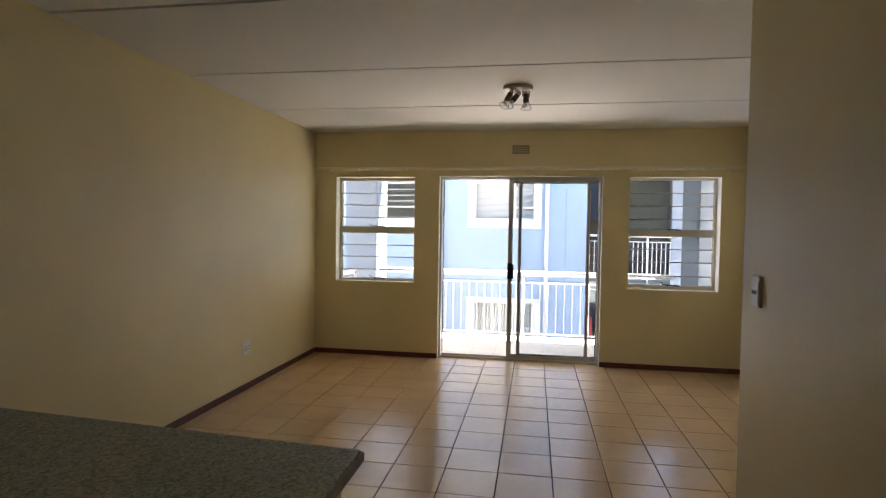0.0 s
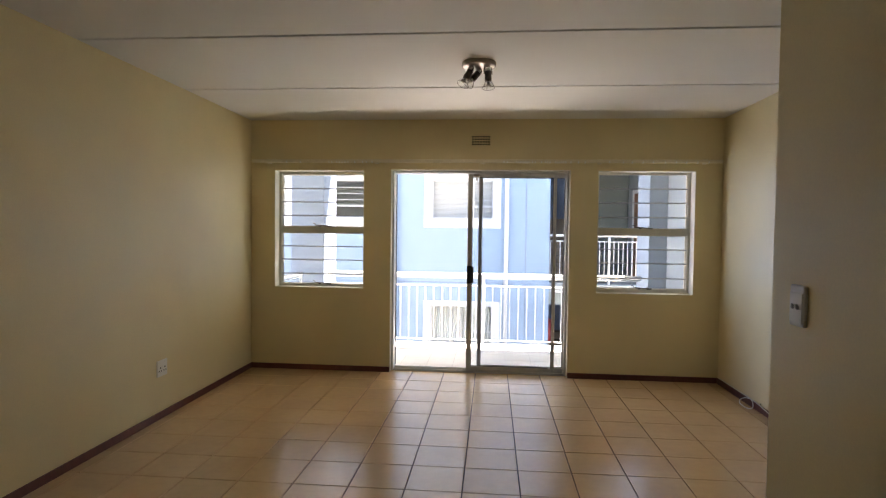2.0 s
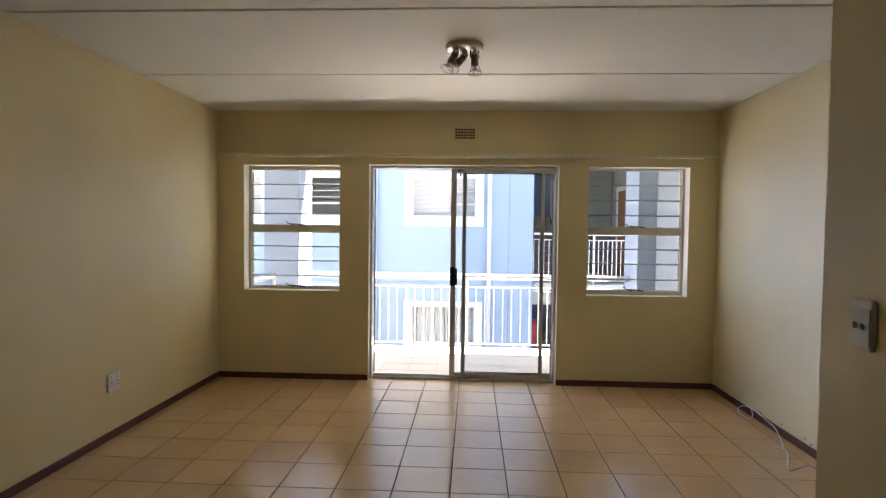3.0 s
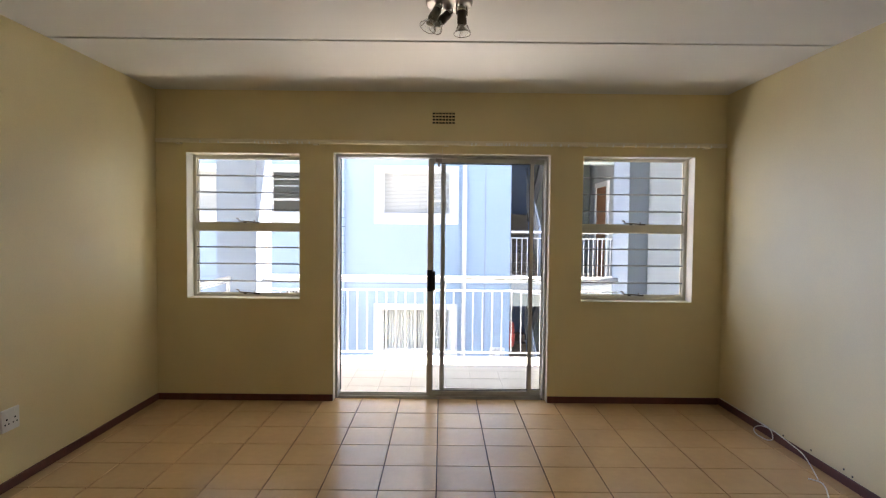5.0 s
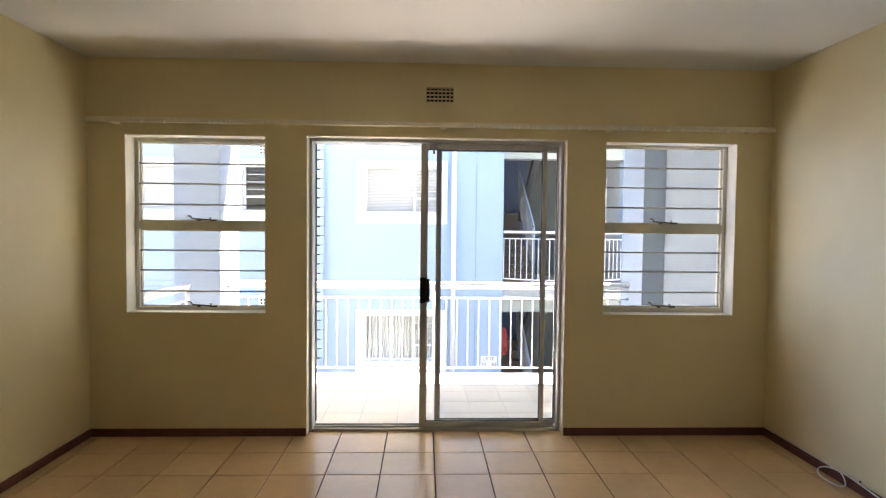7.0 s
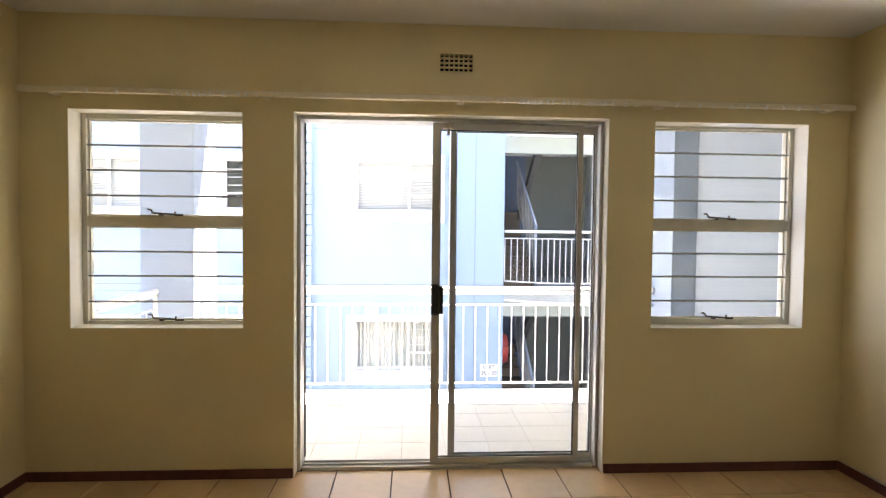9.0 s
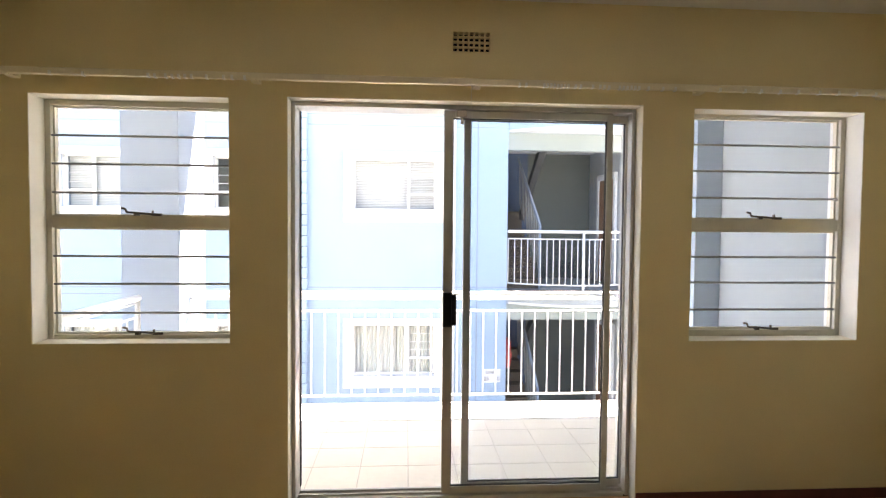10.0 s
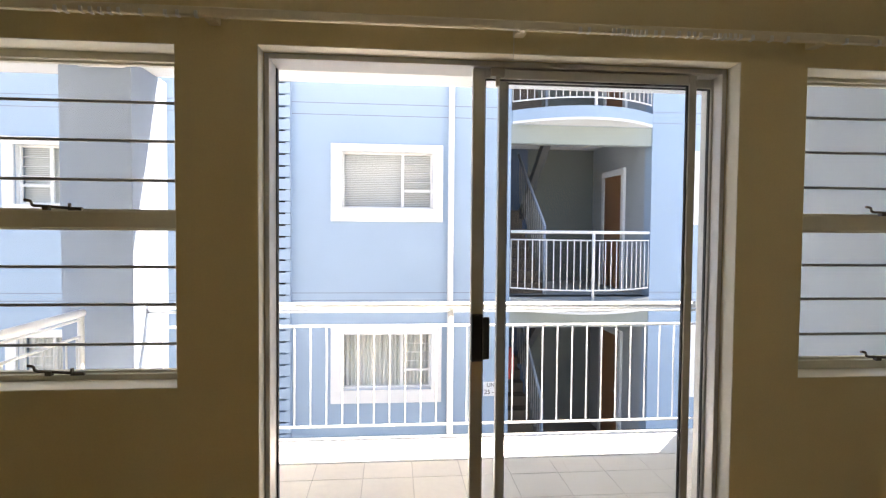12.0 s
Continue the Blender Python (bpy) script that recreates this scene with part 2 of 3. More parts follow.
# ---- structure ----
FLOOR = whole("floor", boxes((LEFT - 0.2, BACK - 0.2, -0.2, RIGHT + 0.2, OUT, -0.008)), GROUT, "beige ceramic tile floor with dark brown grout", "floor", "structure")
def wall_with_holes(x0, x1, z0, z1, y0, y1, holes):
    """A wall from x0 to x1 with rectangular holes (x0, x1, z0, z1) that go through it, as one closed skin."""
    bm = bmesh.new()
    xs = sorted({x0, x1, *[h[0] for h in holes], *[h[1] for h in holes]})
    zs = sorted({z0, z1, *[h[2] for h in holes], *[h[3] for h in holes]})
    nx, nz = len(xs) - 1, len(zs) - 1
    solid = {(i, k): not any(h[0] < (xs[i] + xs[i + 1]) / 2 < h[1] and h[2] < (zs[k] + zs[k + 1]) / 2 < h[3] for h in holes) for i in range(nx) for k in range(nz)}
    made = {}

    def corner(i, k, y):
        if (i, k, y) not in made:
            made[i, k, y] = bm.verts.new((xs[i], y, zs[k]))
        return made[i, k, y]

    def quad(*rows):
        bm.faces.new([corner(*r) for r in rows])

    for (i, k), full in solid.items():
        if not full:
            continue
        quad((i, k, y0), (i + 1, k, y0), (i + 1, k + 1, y0), (i, k + 1, y0))
        quad((i + 1, k, y1), (i, k, y1), (i, k + 1, y1), (i + 1, k + 1, y1))
        if not solid.get((i - 1, k)):
            quad((i, k, y1), (i, k, y0), (i, k + 1, y0), (i, k + 1, y1))
        if not solid.get((i + 1, k)):
            quad((i + 1, k, y0), (i + 1, k, y1), (i + 1, k + 1, y1), (i + 1, k + 1, y0))
        if not solid.get((i, k - 1)):
            quad((i, k, y1), (i + 1, k, y1), (i + 1, k, y0), (i, k, y0))
        if not solid.get((i, k + 1)):
            quad((i, k + 1, y0), (i + 1, k + 1, y0), (i + 1, k + 1, y1), (i, k + 1, y1))
    return bm


N = wall_with_holes(LEFT - 0.2, RIGHT + 0.2, -0.2, CEIL, NORTH, OUT, [(*WIN_L, SILL, HEAD), (*WIN_R, SILL, HEAD), (DOOR[0], DOOR[1], -0.2, DOOR[2]), (-0.09, 0.103, 2.354, 2.458)])
whole("wall_north", N, CREAM, "cream painted wall with a sliding door and two windows", "wall", "structure")
whole("wall_west", boxes((LEFT - 0.2, BACK - 0.2, -0.2, LEFT, NORTH, CEIL)), CREAM, "cream painted plaster wall", "wall", "structure")
whole("wall_east", boxes((RIGHT, STUB - 0.12, -0.2, RIGHT + 0.2, NORTH, CEIL)), CREAM, "cream painted plaster wall with scuffs near the skirting", "wall", "structure")
whole("wall_hall", boxes((HALL, BACK, -0.2, HALL + 0.12, STUB, CEIL), (HALL + 0.12, STUB - 0.12, -0.2, RIGHT, STUB, CEIL)), CREAM, "cream painted partition wall ending in a corner", "wall", "structure")
whole("wall_south", boxes((LEFT, BACK - 0.2, -0.2, HALL + 0.12, BACK, CEIL)), CREAM, "plain cream wall behind the kitchen", "wall", "structure")
C = bmesh.new()
cuts = [BACK - 0.2] + [-1.38, -0.155, 1.09, 2.31, 3.525, 4.735] + [OUT]
for a, b in zip(cuts, cuts[1:]):
    box(C, LEFT - 0.2, a + 0.014, CEIL, RIGHT + 0.2, b - 0.014, CEIL + 0.012)
whole("ceiling", C, WHITE_CEILING, "white painted ceiling boards with narrow joints", "ceiling", "structure")
whole("ceiling_backing", boxes((LEFT - 0.2, BACK - 0.2, CEIL + 0.013, RIGHT + 0.2, OUT, CEIL + 0.2)), GROOVE, "dark backing above the ceiling joints", "ceiling", "structure")

# skirting
S = thing("baseboard", (LEFT, NORTH, 0), "dark red-brown wooden skirting board along the walls", "skirting", kind="structure")
H, T = 0.056, 0.013
for r in ((LEFT, 1.12, LEFT + T, NORTH), (LEFT + T, NORTH - T, DOOR[0], NORTH), (DOOR[1], NORTH - T, RIGHT - T, NORTH), (RIGHT - T, STUB, RIGHT, NORTH)):
    part("skirting_board", boxes((r[0], r[1], 0, r[2], r[3], H), bevel=0.004), SKIRTING, S)


# ---- windows ----
def steel_window(name, x0, x1, side, up):
    """Steel frame of two panes, one above the other, with burglar bars and stays inside."""
    w = thing(name, ((x0 + x1) / 2, 6.15, SILL), "cream steel window with two panes, burglar bars and stays", "window", "steel windows", "structure")
    f = 0.030
    ya, yb = 6.125, 6.16
    low, high, mid0, mid1, e = SILL + 0.025 + up, HEAD - 0.032 + up, 1.446 + up, 1.510 + up, 0.008
    part("window_frame", boxes((x0, ya, SILL, x0 + f, yb, HEAD), (x1 - f, ya, SILL, x1, yb, HEAD), (x0 + f, ya, high, x1 - f, yb, HEAD), (x0 + f, ya, SILL, x1 - f, yb, low), (x0 + f, ya, mid0, x1 - f, yb, mid1), bevel=0.003), STEEL_PAINT, w)
    for z0, z1 in ((low, mid0), (mid1, high)):
        a, b = x0 + f, x1 - f
        s = part("sash", boxes((a, yb - 0.012, z0, a + e, yb + 0.014, z1), (b - e, yb - 0.012, z0, b, yb + 0.014, z1), (a + e, yb - 0.012, z0, b - e, yb + 0.014, z0 + e), (a + e, yb - 0.012, z1 - e, b - e, yb + 0.014, z1)), STEEL_PAINT, w)
        g = part("pane", boxes((a + e, yb, z0 + e, b - e, yb + 0.004, z1 - e)), GLASS, s, "clear glass pane")
        g.visible_shadow = False
    for z in [v + up for v in (1.918, 1.774, 1.627, 1.300, 1.157, 1.006)]:
        part("burglar_bar", rods(0.0058, ((x0 + f - 0.002, ya + 0.010, z), (x1 - f + 0.002, ya + 0.010, z)), sides=8), BAR_PAINT, w, "thin grey steel bar")
    mid = (x0 + x1) / 2 + side
    for z in (mid1 + 0.002, low + 0.002):
        arm = bmesh.new()
        y = ya - 0.012
        tube(arm, smooth_line([(mid - 0.12, y, z + 0.036), (mid - 0.10, y, z + 0.032), (mid - 0.09, y, z + 0.016), (mid - 0.045, y, z + 0.013), (mid + 0.075, y, z + 0.004)], 5), 0.0055, 8)
        st = part("window_stay", arm, BRONZE, w, "dark bronze casement stay")
        part("stay_bracket", boxes((mid - 0.055, y - 0.011, z - 0.002, mid - 0.032, y + 0.011, z + 0.015), (mid + 0.033, y - 0.007, z - 0.002, mid + 0.041, y + 0.007, z + 0.026), (mid + 0.041, y - 0.006, z - 0.002, mid + 0.082, y + 0.006, z + 0.011), bevel=0.002), BRONZE, st)
    return w


steel_window("window_1", *WIN_L, 0.02, 0.0)
steel_window("window_2", *WIN_R, 0.02, 0.014)
R, RO = bmesh.new(), bmesh.new()
for x0, x1 in (WIN_L, WIN_R):
    # painted plaster lining of the openings, thin and proud of the wall's cut edge
    for r in ((x0, 6.002, SILL, x0 + 0.003, 6.125, HEAD), (x1 - 0.003, 6.002, SILL, x1, 6.125, HEAD), (x0, 6.002, SILL, x1, 6.125, SILL + 0.003), (x0, 6.002, HEAD - 0.003, x1, 6.125, HEAD)):
        box(R, *r)
    for r in ((x0, 6.176, SILL, x0 + 0.003, 6.239, HEAD), (x1 - 0.003, 6.176, SILL, x1, 6.239, HEAD), (x0, 6.176, SILL, x1, 6.239, SILL + 0.003)):
        box(RO, *r)
for r in ((DOOR[0], 6.002, 0.0, DOOR[0] + 0.003, 6.085, DOOR[2]), (DOOR[1] - 0.003, 6.002, 0.0, DOOR[1], 6.085, DOOR[2]), (DOOR[0], 6.002, DOOR[2] - 0.003, DOOR[1], 6.085, DOOR[2])):
    box(R, *r)
whole("reveal_trim", R, REVEAL, "pale cream plaster reveals round the openings", "trim", "structure")
whole("outer_reveal_trim", RO, TRIM_WHITE, "white painted outer edges of the window openings", "trim", "structure")

# ---- sliding door ----
D = thing("sliding_door", (0, 6.14, 0), "grey aluminium sliding glass door standing half open", "door", kind="structure")
dx0, dx1, dz1 = DOOR[0] + 0.004, DOOR[1] - 0.004, DOOR[2] - 0.004
part("door_frame", boxes((dx0, 6.085, 0, dx0 + 0.020, 6.238, dz1), (dx1 - 0.020, 6.085, 0, dx1, 6.238, dz1), (dx0 + 0.020, 6.085, dz1 - 0.022, dx1 - 0.020, 6.238, dz1), bevel=0.003), ALUMINIUM, D)
part("brush_seal", boxes((dx0 + 0.0205, 6.205, 0.034, dx0 + 0.025, 6.236, dz1 - 0.023)), SEAL, D)
part("threshold_track", boxes((dx0 + 0.028, 6.085, -0.006, dx1 - 0.028, 6.20, 0.020), (dx0 + 0.028, 6.112, 0.020, dx1 - 0.028, 6.118, 0.032), (dx0 + 0.028, 6.160, 0.020, dx1 - 0.028, 6.166, 0.032), bevel=0.0015), ALUMINIUM, D)


def leaf(name, x0, x1, y, wide, end):
    z0, z1 = 0.034, dz1 - 0.026
    p = part(name, boxes((x0, y - 0.016, z0, x0 + wide, y + 0.016, z1), (x1 - end, y - 0.016, z0, x1, y + 0.016, z1), (x0 + wide, y - 0.016, z0, x1 - end, y + 0.016, z0 + 0.030), (x0 + wide, y - 0.016, z1 - 0.038, x1 - end, y + 0.016, z1), bevel=0.003), ALUMINIUM, D)
    a, b, c, d = x0 + wide, x1 - end, z0 + 0.030, z1 - 0.038
    part("seal", boxes((a, y - 0.008, c, a + 0.004, y + 0.008, d), (b - 0.004, y - 0.008, c, b, y + 0.008, d), (a + 0.004, y - 0.008, c, b - 0.004, y + 0.008, c + 0.004), (a + 0.004, y - 0.008, d - 0.004, b - 0.004, y + 0.008, d)), SEAL, p)
    g = part("pane", boxes((a + 0.004, y - 0.003, c + 0.004, b - 0.004, y + 0.003, d - 0.004)), DOOR_GLASS, p, "faintly tinted glass pane")
    g.visible_shadow = False
    return p


slide = leaf("sliding_leaf", -0.122, 0.790, 6.115, 0.048, 0.032)
leaf("fixed_leaf", -0.010, dx1 - 0.014, 6.163, 0.036, 0.016)
hb = boxes((-0.124, 6.070, 0.935, -0.076, 6.099, 1.122), (-0.080, 6.060, 0.945, -0.052, 6.076, 1.112), bevel=0.007)
handle = part("door_handle", hb, BLACK, slide, "black plastic pull handle")
part("lock_body", boxes((-0.116, 6.098, 0.95, -0.082, 6.1, 1.10)), BLACK, slide)
k = boxes((-0.060, 6.060, 2.040, -0.005, 6.084, 2.076), bevel=0.005)
rod(k, (-0.03, 6.072, 2.005), (-0.03, 6.072, 2.045), 0.009, sides=10)
part("top_catch", k, NICKEL, D, "small metal catch at the head of the door")

# ---- balcony ----
B = whole("balcony_floor", boxes((-3.2, OUT, -0.30, 2.75, EDGE, BALCONY + 0.002)), BALCONY_GROUT, "pale tiled balcony floor with grey grout", "balcony", "structure")
whole("balcony_edge_trim", boxes((-3.2, EDGE, -0.36, 2.2, EDGE + 0.10, BALCONY), (-3.2, EDGE - 0.35, BALCONY + 0.003, 2.42, EDGE + 0.10, BALCONY + 0.007), bevel=0.0015), TRIM_WHITE, "white painted edge of the balcony slab", "trim", "structure")
whole("balcony_roof", boxes((-3.4, OUT, SOFFIT, 2.9, EAVE, SOFFIT + 0.28)), TRIM_WHITE, "white painted soffit above the balcony", "ceiling", "structure")
whole("roof", boxes((-3.4, BACK - 0.4, CEIL + 0.21, 2.9, OUT, CEIL + 0.32)), CONCRETE, "flat concrete roof slab", "roof", "structure")
whole("balcony_column", boxes((-2.708, 7.99, -2.45, -2.23, 8.60, SOFFIT - 0.002), bevel=0.006), COLUMN_BLUE, "grey-blue rendered column at the balcony edge", "column", at=(-2.5, 8.3, -2.45))
whole("balcony_column", boxes((2.20, 7.85, -2.45, 2.60, 8.45, SOFFIT - 0.002), bevel=0.006), COLUMN_BLUE, "grey-blue rendered column beside the balcony side wall", "column", at=(2.4, 8.1, -2.45))
whole("wall_balcony_side", boxes((2.43, OUT, BALCONY - 0.2, 2.60, 7.848, SOFFIT - 0.002)), SIDE_GREY, "pale grey rendered balcony side wall", "wall", "structure")
bl = thing("bulkhead_light", (-2.39, 7.9, SOFFIT), "white bulkhead light on the balcony soffit beside a column", "light")
part("housing", boxes((-2.57, 7.86, SOFFIT - 0.03, -2.24, 7.98, SOFFIT), bevel=0.008), PLASTIC, bl)
part("diffuser", boxes((-2.56, 7.87, SOFFIT - 0.068, -2.25, 7.97, SOFFIT - 0.031), bevel=0.015), PLASTIC, bl)


def balustrade(name, a, b, label, posts, pitch=0.1205, first=0.0):
    """A white steel railing from a to b (x, y): handrail, two thin rails, posts and balusters."""
    a, b = Vector((*a, 0)), Vector((*b, 0))
    d = (b - a).normalized()
    n = int(((b - a).length - first) / pitch)
    r = thing(name, (a + b) / 2 + Vector((0, 0, -0.10)), label, "railing")
    h = rods(0.027, (a + Vector((0, 0, 0.858)), b + Vector((0, 0, 0.858))), sides=14)
    rod(h, a + Vector((0, 0, 0.815)), b + Vector((0, 0, 0.815)), 0.009, sides=8)
    part("handrail", h, TRIM_WHITE, r)
    for z in (0.702, -0.075):
        part("rail", rods(0.010, (a + Vector((0, 0, z)), b + Vector((0, 0, z))), sides=8), TRIM_WHITE, r)
    for s in posts:
        p = a + d * s
        part("post", rods(0.021, (p + Vector((0, 0, -0.20)), p + Vector((0, 0, 0.835))), sides=12), TRIM_WHITE, r)
        if d.x > 0.5:
            part("bracket", boxes((p.x - 0.03, EDGE + 0.101, -0.20, p.x + 0.03, p.y - 0.015, -0.17), (p.x - 0.05, EDGE + 0.101, -0.25, p.x + 0.05, EDGE + 0.109, -0.12)), TRIM_WHITE, r)
    for i in range(n + 1):
        p = a + d * (first + i * pitch)
        if min([abs((p - a).length - s) for s in posts] + [9]) > 0.05:
            part("baluster", rods(0.0062, (p + Vector((0, 0, -0.07)), p + Vector((0, 0, 0.70))), sides=6), TRIM_WHITE, r)
    return r


balustrade("balcony_railing", (-2.228, RAIL), (2.198, RAIL), "white painted steel balcony railing with thin balusters", (2.255,), first=0.0955)
balustrade("side_railing", (-2.54, OUT + 0.01), (-2.54, 7.93), "white painted steel railing beside a column", (0.04, 1.66), first=0.16)

# ---- facade opposite ----
W_IN = (-1.18, 0.17)


TOP = 6.3
hole_rows = []
WINDOWS = []
for lev in (-1, 0, 1):
    dz = lev * 2.73
    for x0, x1, flip in ((W_IN[0], W_IN[1], False), (-3.39, -2.50, True), (-5.72, -4.40, True), (4.35, 5.70, False), (7.0, 8.3, False)):
        WINDOWS.append((x0, x1, 1.75 + dz, 2.59 + dz, flip, lev))
        hole_rows.append((x0, x1, 1.75 + dz, 2.59 + dz))
OPEN = (1.363, 3.59)
hole_rows += [(*OPEN, GROUND, 0.218), (*OPEN, 0.42, 3.048), (*OPEN, 3.25, 5.85)]
house = thing("apartment_building", (0, FACE + 2, GROUND), "pale blue rendered apartment block with white window surrounds", "building")
part("wall", wall_with_holes(-9.0, 10.0, GROUND, TOP, FACE, FACE + 0.24, hole_rows), BLUE, house)
J = bmesh.new()
for z in (3.29, 3.12, 0.485, 0.375, 6.0):
    for a, b in ((-1.9, OPEN[0] - 0.003), (OPEN[1] + 0.003, 9.9), (-8.9, -2.2)):
        box(J, a, FACE - 0.002, z - 0.006, b, FACE + 0.004, z + 0.006)
part("render_joint", J, RENDER_JOINT, house)
part("movement_joint", boxes((0.852, FACE - 0.003, GROUND, 0.866, FACE + 0.004, TOP)), RENDER_JOINT, house)
part("roof", boxes((-9.2, FACE - 0.35, TOP, 10.2, FACE + 4.0, TOP + 0.22), bevel=0.01), TRIM_WHITE, house)
part("back_wall", boxes((-9.0, FACE + 3.6, GROUND, 10.0, FACE + 3.8, TOP), (-9.0, FACE + 0.24, GROUND, -8.8, FACE + 3.6, TOP), (9.8, FACE + 0.24, GROUND, 10.0, FACE + 3.6, TOP)), BLUE, house)
part("room_partition", boxes((-8.8, FACE + 1.6, GROUND, OPEN[0] - 0.12, FACE + 1.7, TOP), (OPEN[1] + 0.12, FACE + 1.6, GROUND, 9.8, FACE + 1.7, TOP)), ROOM_DARK, house)
part("downpipe", rods(0.045, ((0.445, FACE - 0.06, GROUND), (0.445, FACE - 0.06, TOP)), sides=14), TRIM_WHITE, house, "white rainwater downpipe")
Q = thing("quoin_strip", (-2.05, FACE - 0.04, GROUND), "stack of pale blue blocks with dark open joints", "wall trim")
for i in range(39):
    z = GROUND + 0.02 + i * 0.171
    part("block", boxes((-2.30, FACE - 0.11, z, -1.975, FACE - 0.001, z + 0.141)), BLUE, Q)
    part("block", boxes((-1.975, FACE - 0.108, z - 0.004, -1.91, FACE - 0.001, z + 0.157)), BLUE, Q)
part("joint_backing", boxes((-2.29, FACE - 0.004, GROUND, -1.92, FACE - 0.001, GROUND + 6.6)), DARK, Q)


def facade_window(x0, x1, z0, z1, flip, lev):
    w = part("window", boxes((x0 - 0.155, FACE - 0.035, z0 - 0.20, x1 + 0.155, FACE + 0.02, z0), (x0 - 0.155, FACE - 0.035, z1, x1 + 0.155, FACE + 0.02, z1 + 0.11), (x0 - 0.155, FACE - 0.035, z0, x0, FACE + 0.02, z1), (x1, FACE - 0.035, z0, x1 + 0.155, FACE + 0.02, z1), bevel=0.006), TRIM_WHITE, house, "window with a broad white surround")
    part("window_reveal", boxes((x0 - 0.004, FACE + 0.021, z0, x0 + 0.006, FACE + 0.10, z1), (x1 - 0.006, FACE + 0.021, z0, x1 + 0.004, FACE + 0.10, z1), (x0 + 0.006, FACE + 0.021, z0 - 0.004, x1 - 0.006, FACE + 0.10, z0 + 0.006), (x0 + 0.006, FACE + 0.021, z1 - 0.006, x1 - 0.006, FACE + 0.10, z1 + 0.004)), TRIM_WHITE, w)
    f = 0.03
    m = x1 - 0.33 * (x1 - x0) if not flip else x0 + (0.33 if x1 - x0 > 1.2 else 0.999) * (x1 - x0)
    narrow = (m, x1) if not flip else (x0, m)
    y = FACE + 0.10
    rows = [(x0, y, z0, x0 + f, y + 0.04, z1), (x1 - f, y, z0, x1, y + 0.04, z1), (x0 + f, y, z0, x1 - f, y + 0.04, z0 + f), (x0 + f, y, z1 - f, x1 - f, y + 0.04, z1)]
    if x1 - x0 > 1.2:
        rows.append((m - 0.02, y, z0 + f, m + 0.02, y + 0.04, z1 - f))
    a, b = narrow[0] + 0.03, narrow[1] - 0.03
    zt = z0 + 0.32 * (z1 - z0)
    rows.append((a, y, zt - 0.018, b, y + 0.04, zt + 0.018))
    part("window_frame", boxes(*rows), TRIM_WHITE, w)
    bars = bmesh.new()
    for i in range(1, 4):
        z = zt + i * (z1 - f - zt) / 4
        rod(bars, (a, y + 0.02, z), (b, y + 0.02, z), 0.008, sides=6)
    part("window_bar", bars, TRIM_WHITE, w)
    g = part("pane", boxes((x0 + f, y + 0.042, z0 + f, x1 - f, y + 0.046, z1 - f)), GLASS, w)
    g.visible_shadow = False
    if lev < 0:
        c = bmesh.new()
        n = 90
        for s0, s1 in ((x0 + 0.02, x0 + 0.52 * (x1 - x0)), (x0 + 0.53 * (x1 - x0), x1 - 0.02)):
            top, low = [], []
            for i in range(n):
                x = s0 + (s1 - s0) * i / (n - 1)
                yy = y + 0.11 + 0.02 * math.sin(i * 0.75) + 0.01 * math.sin(i * 1.9 + 1)
                top.append(c.verts.new((x, yy, z1)))
                low.append(c.verts.new((x, yy, z0 - 0.05)))
            for i in range(n - 1):
                c.faces.new((top[i], top[i + 1], low[i + 1], low[i])).smooth = True
        part("curtain", c, CURTAIN, w, "pale net curtain hanging in folds")
    elif x1 - x0 > 1.2:
        s = bmesh.new()
        for i in range(30):
            z = z0 + 0.02 + i * (z1 - z0 - 0.05) / 29
            box(s, x0 + 0.02, y + 0.09, z, x1 - 0.02, y + 0.105, z + 0.019)
        part("blind", s, BLIND, w, "pale horizontal slat blind")
    return w


for w in WINDOWS:
    facade_window(*w)
for x, z in ((-2.95, 2.87), (-2.95, 0.14)):
    v = boxes((x - 0.13, FACE - 0.003, z - 0.09, x + 0.15, FACE + 0.002, z + 0.10))
    v = part("air_vent", v, TRIM_WHITE, house, "small wall vent with dark slots")
    for i in range(4):
        for j in range(3):
            part("slot", boxes((x - 0.12 + i * 0.06, FACE - 0.006, z - 0.08 + j * 0.055, x - 0.08 + i * 0.06, FACE + 0.01, z - 0.045 + j * 0.055)), DARK, v)

# stairwell and its curved landings
cx, half_w, bulge = (OPEN[0] + OPEN[1]) / 2, (OPEN[1] - OPEN[0]) / 2, 0.50


def arc(i, n, inset=0.0):
    """A point on the landing's curved front edge."""
    x = OPEN[0] + 0.02 + (OPEN[1] - OPEN[0] - 0.04) * i / n
    u = (x - cx) / half_w
    return Vector((x, FACE - (bulge - inset) * (1 - u * u) - 0.02 + inset, 0))


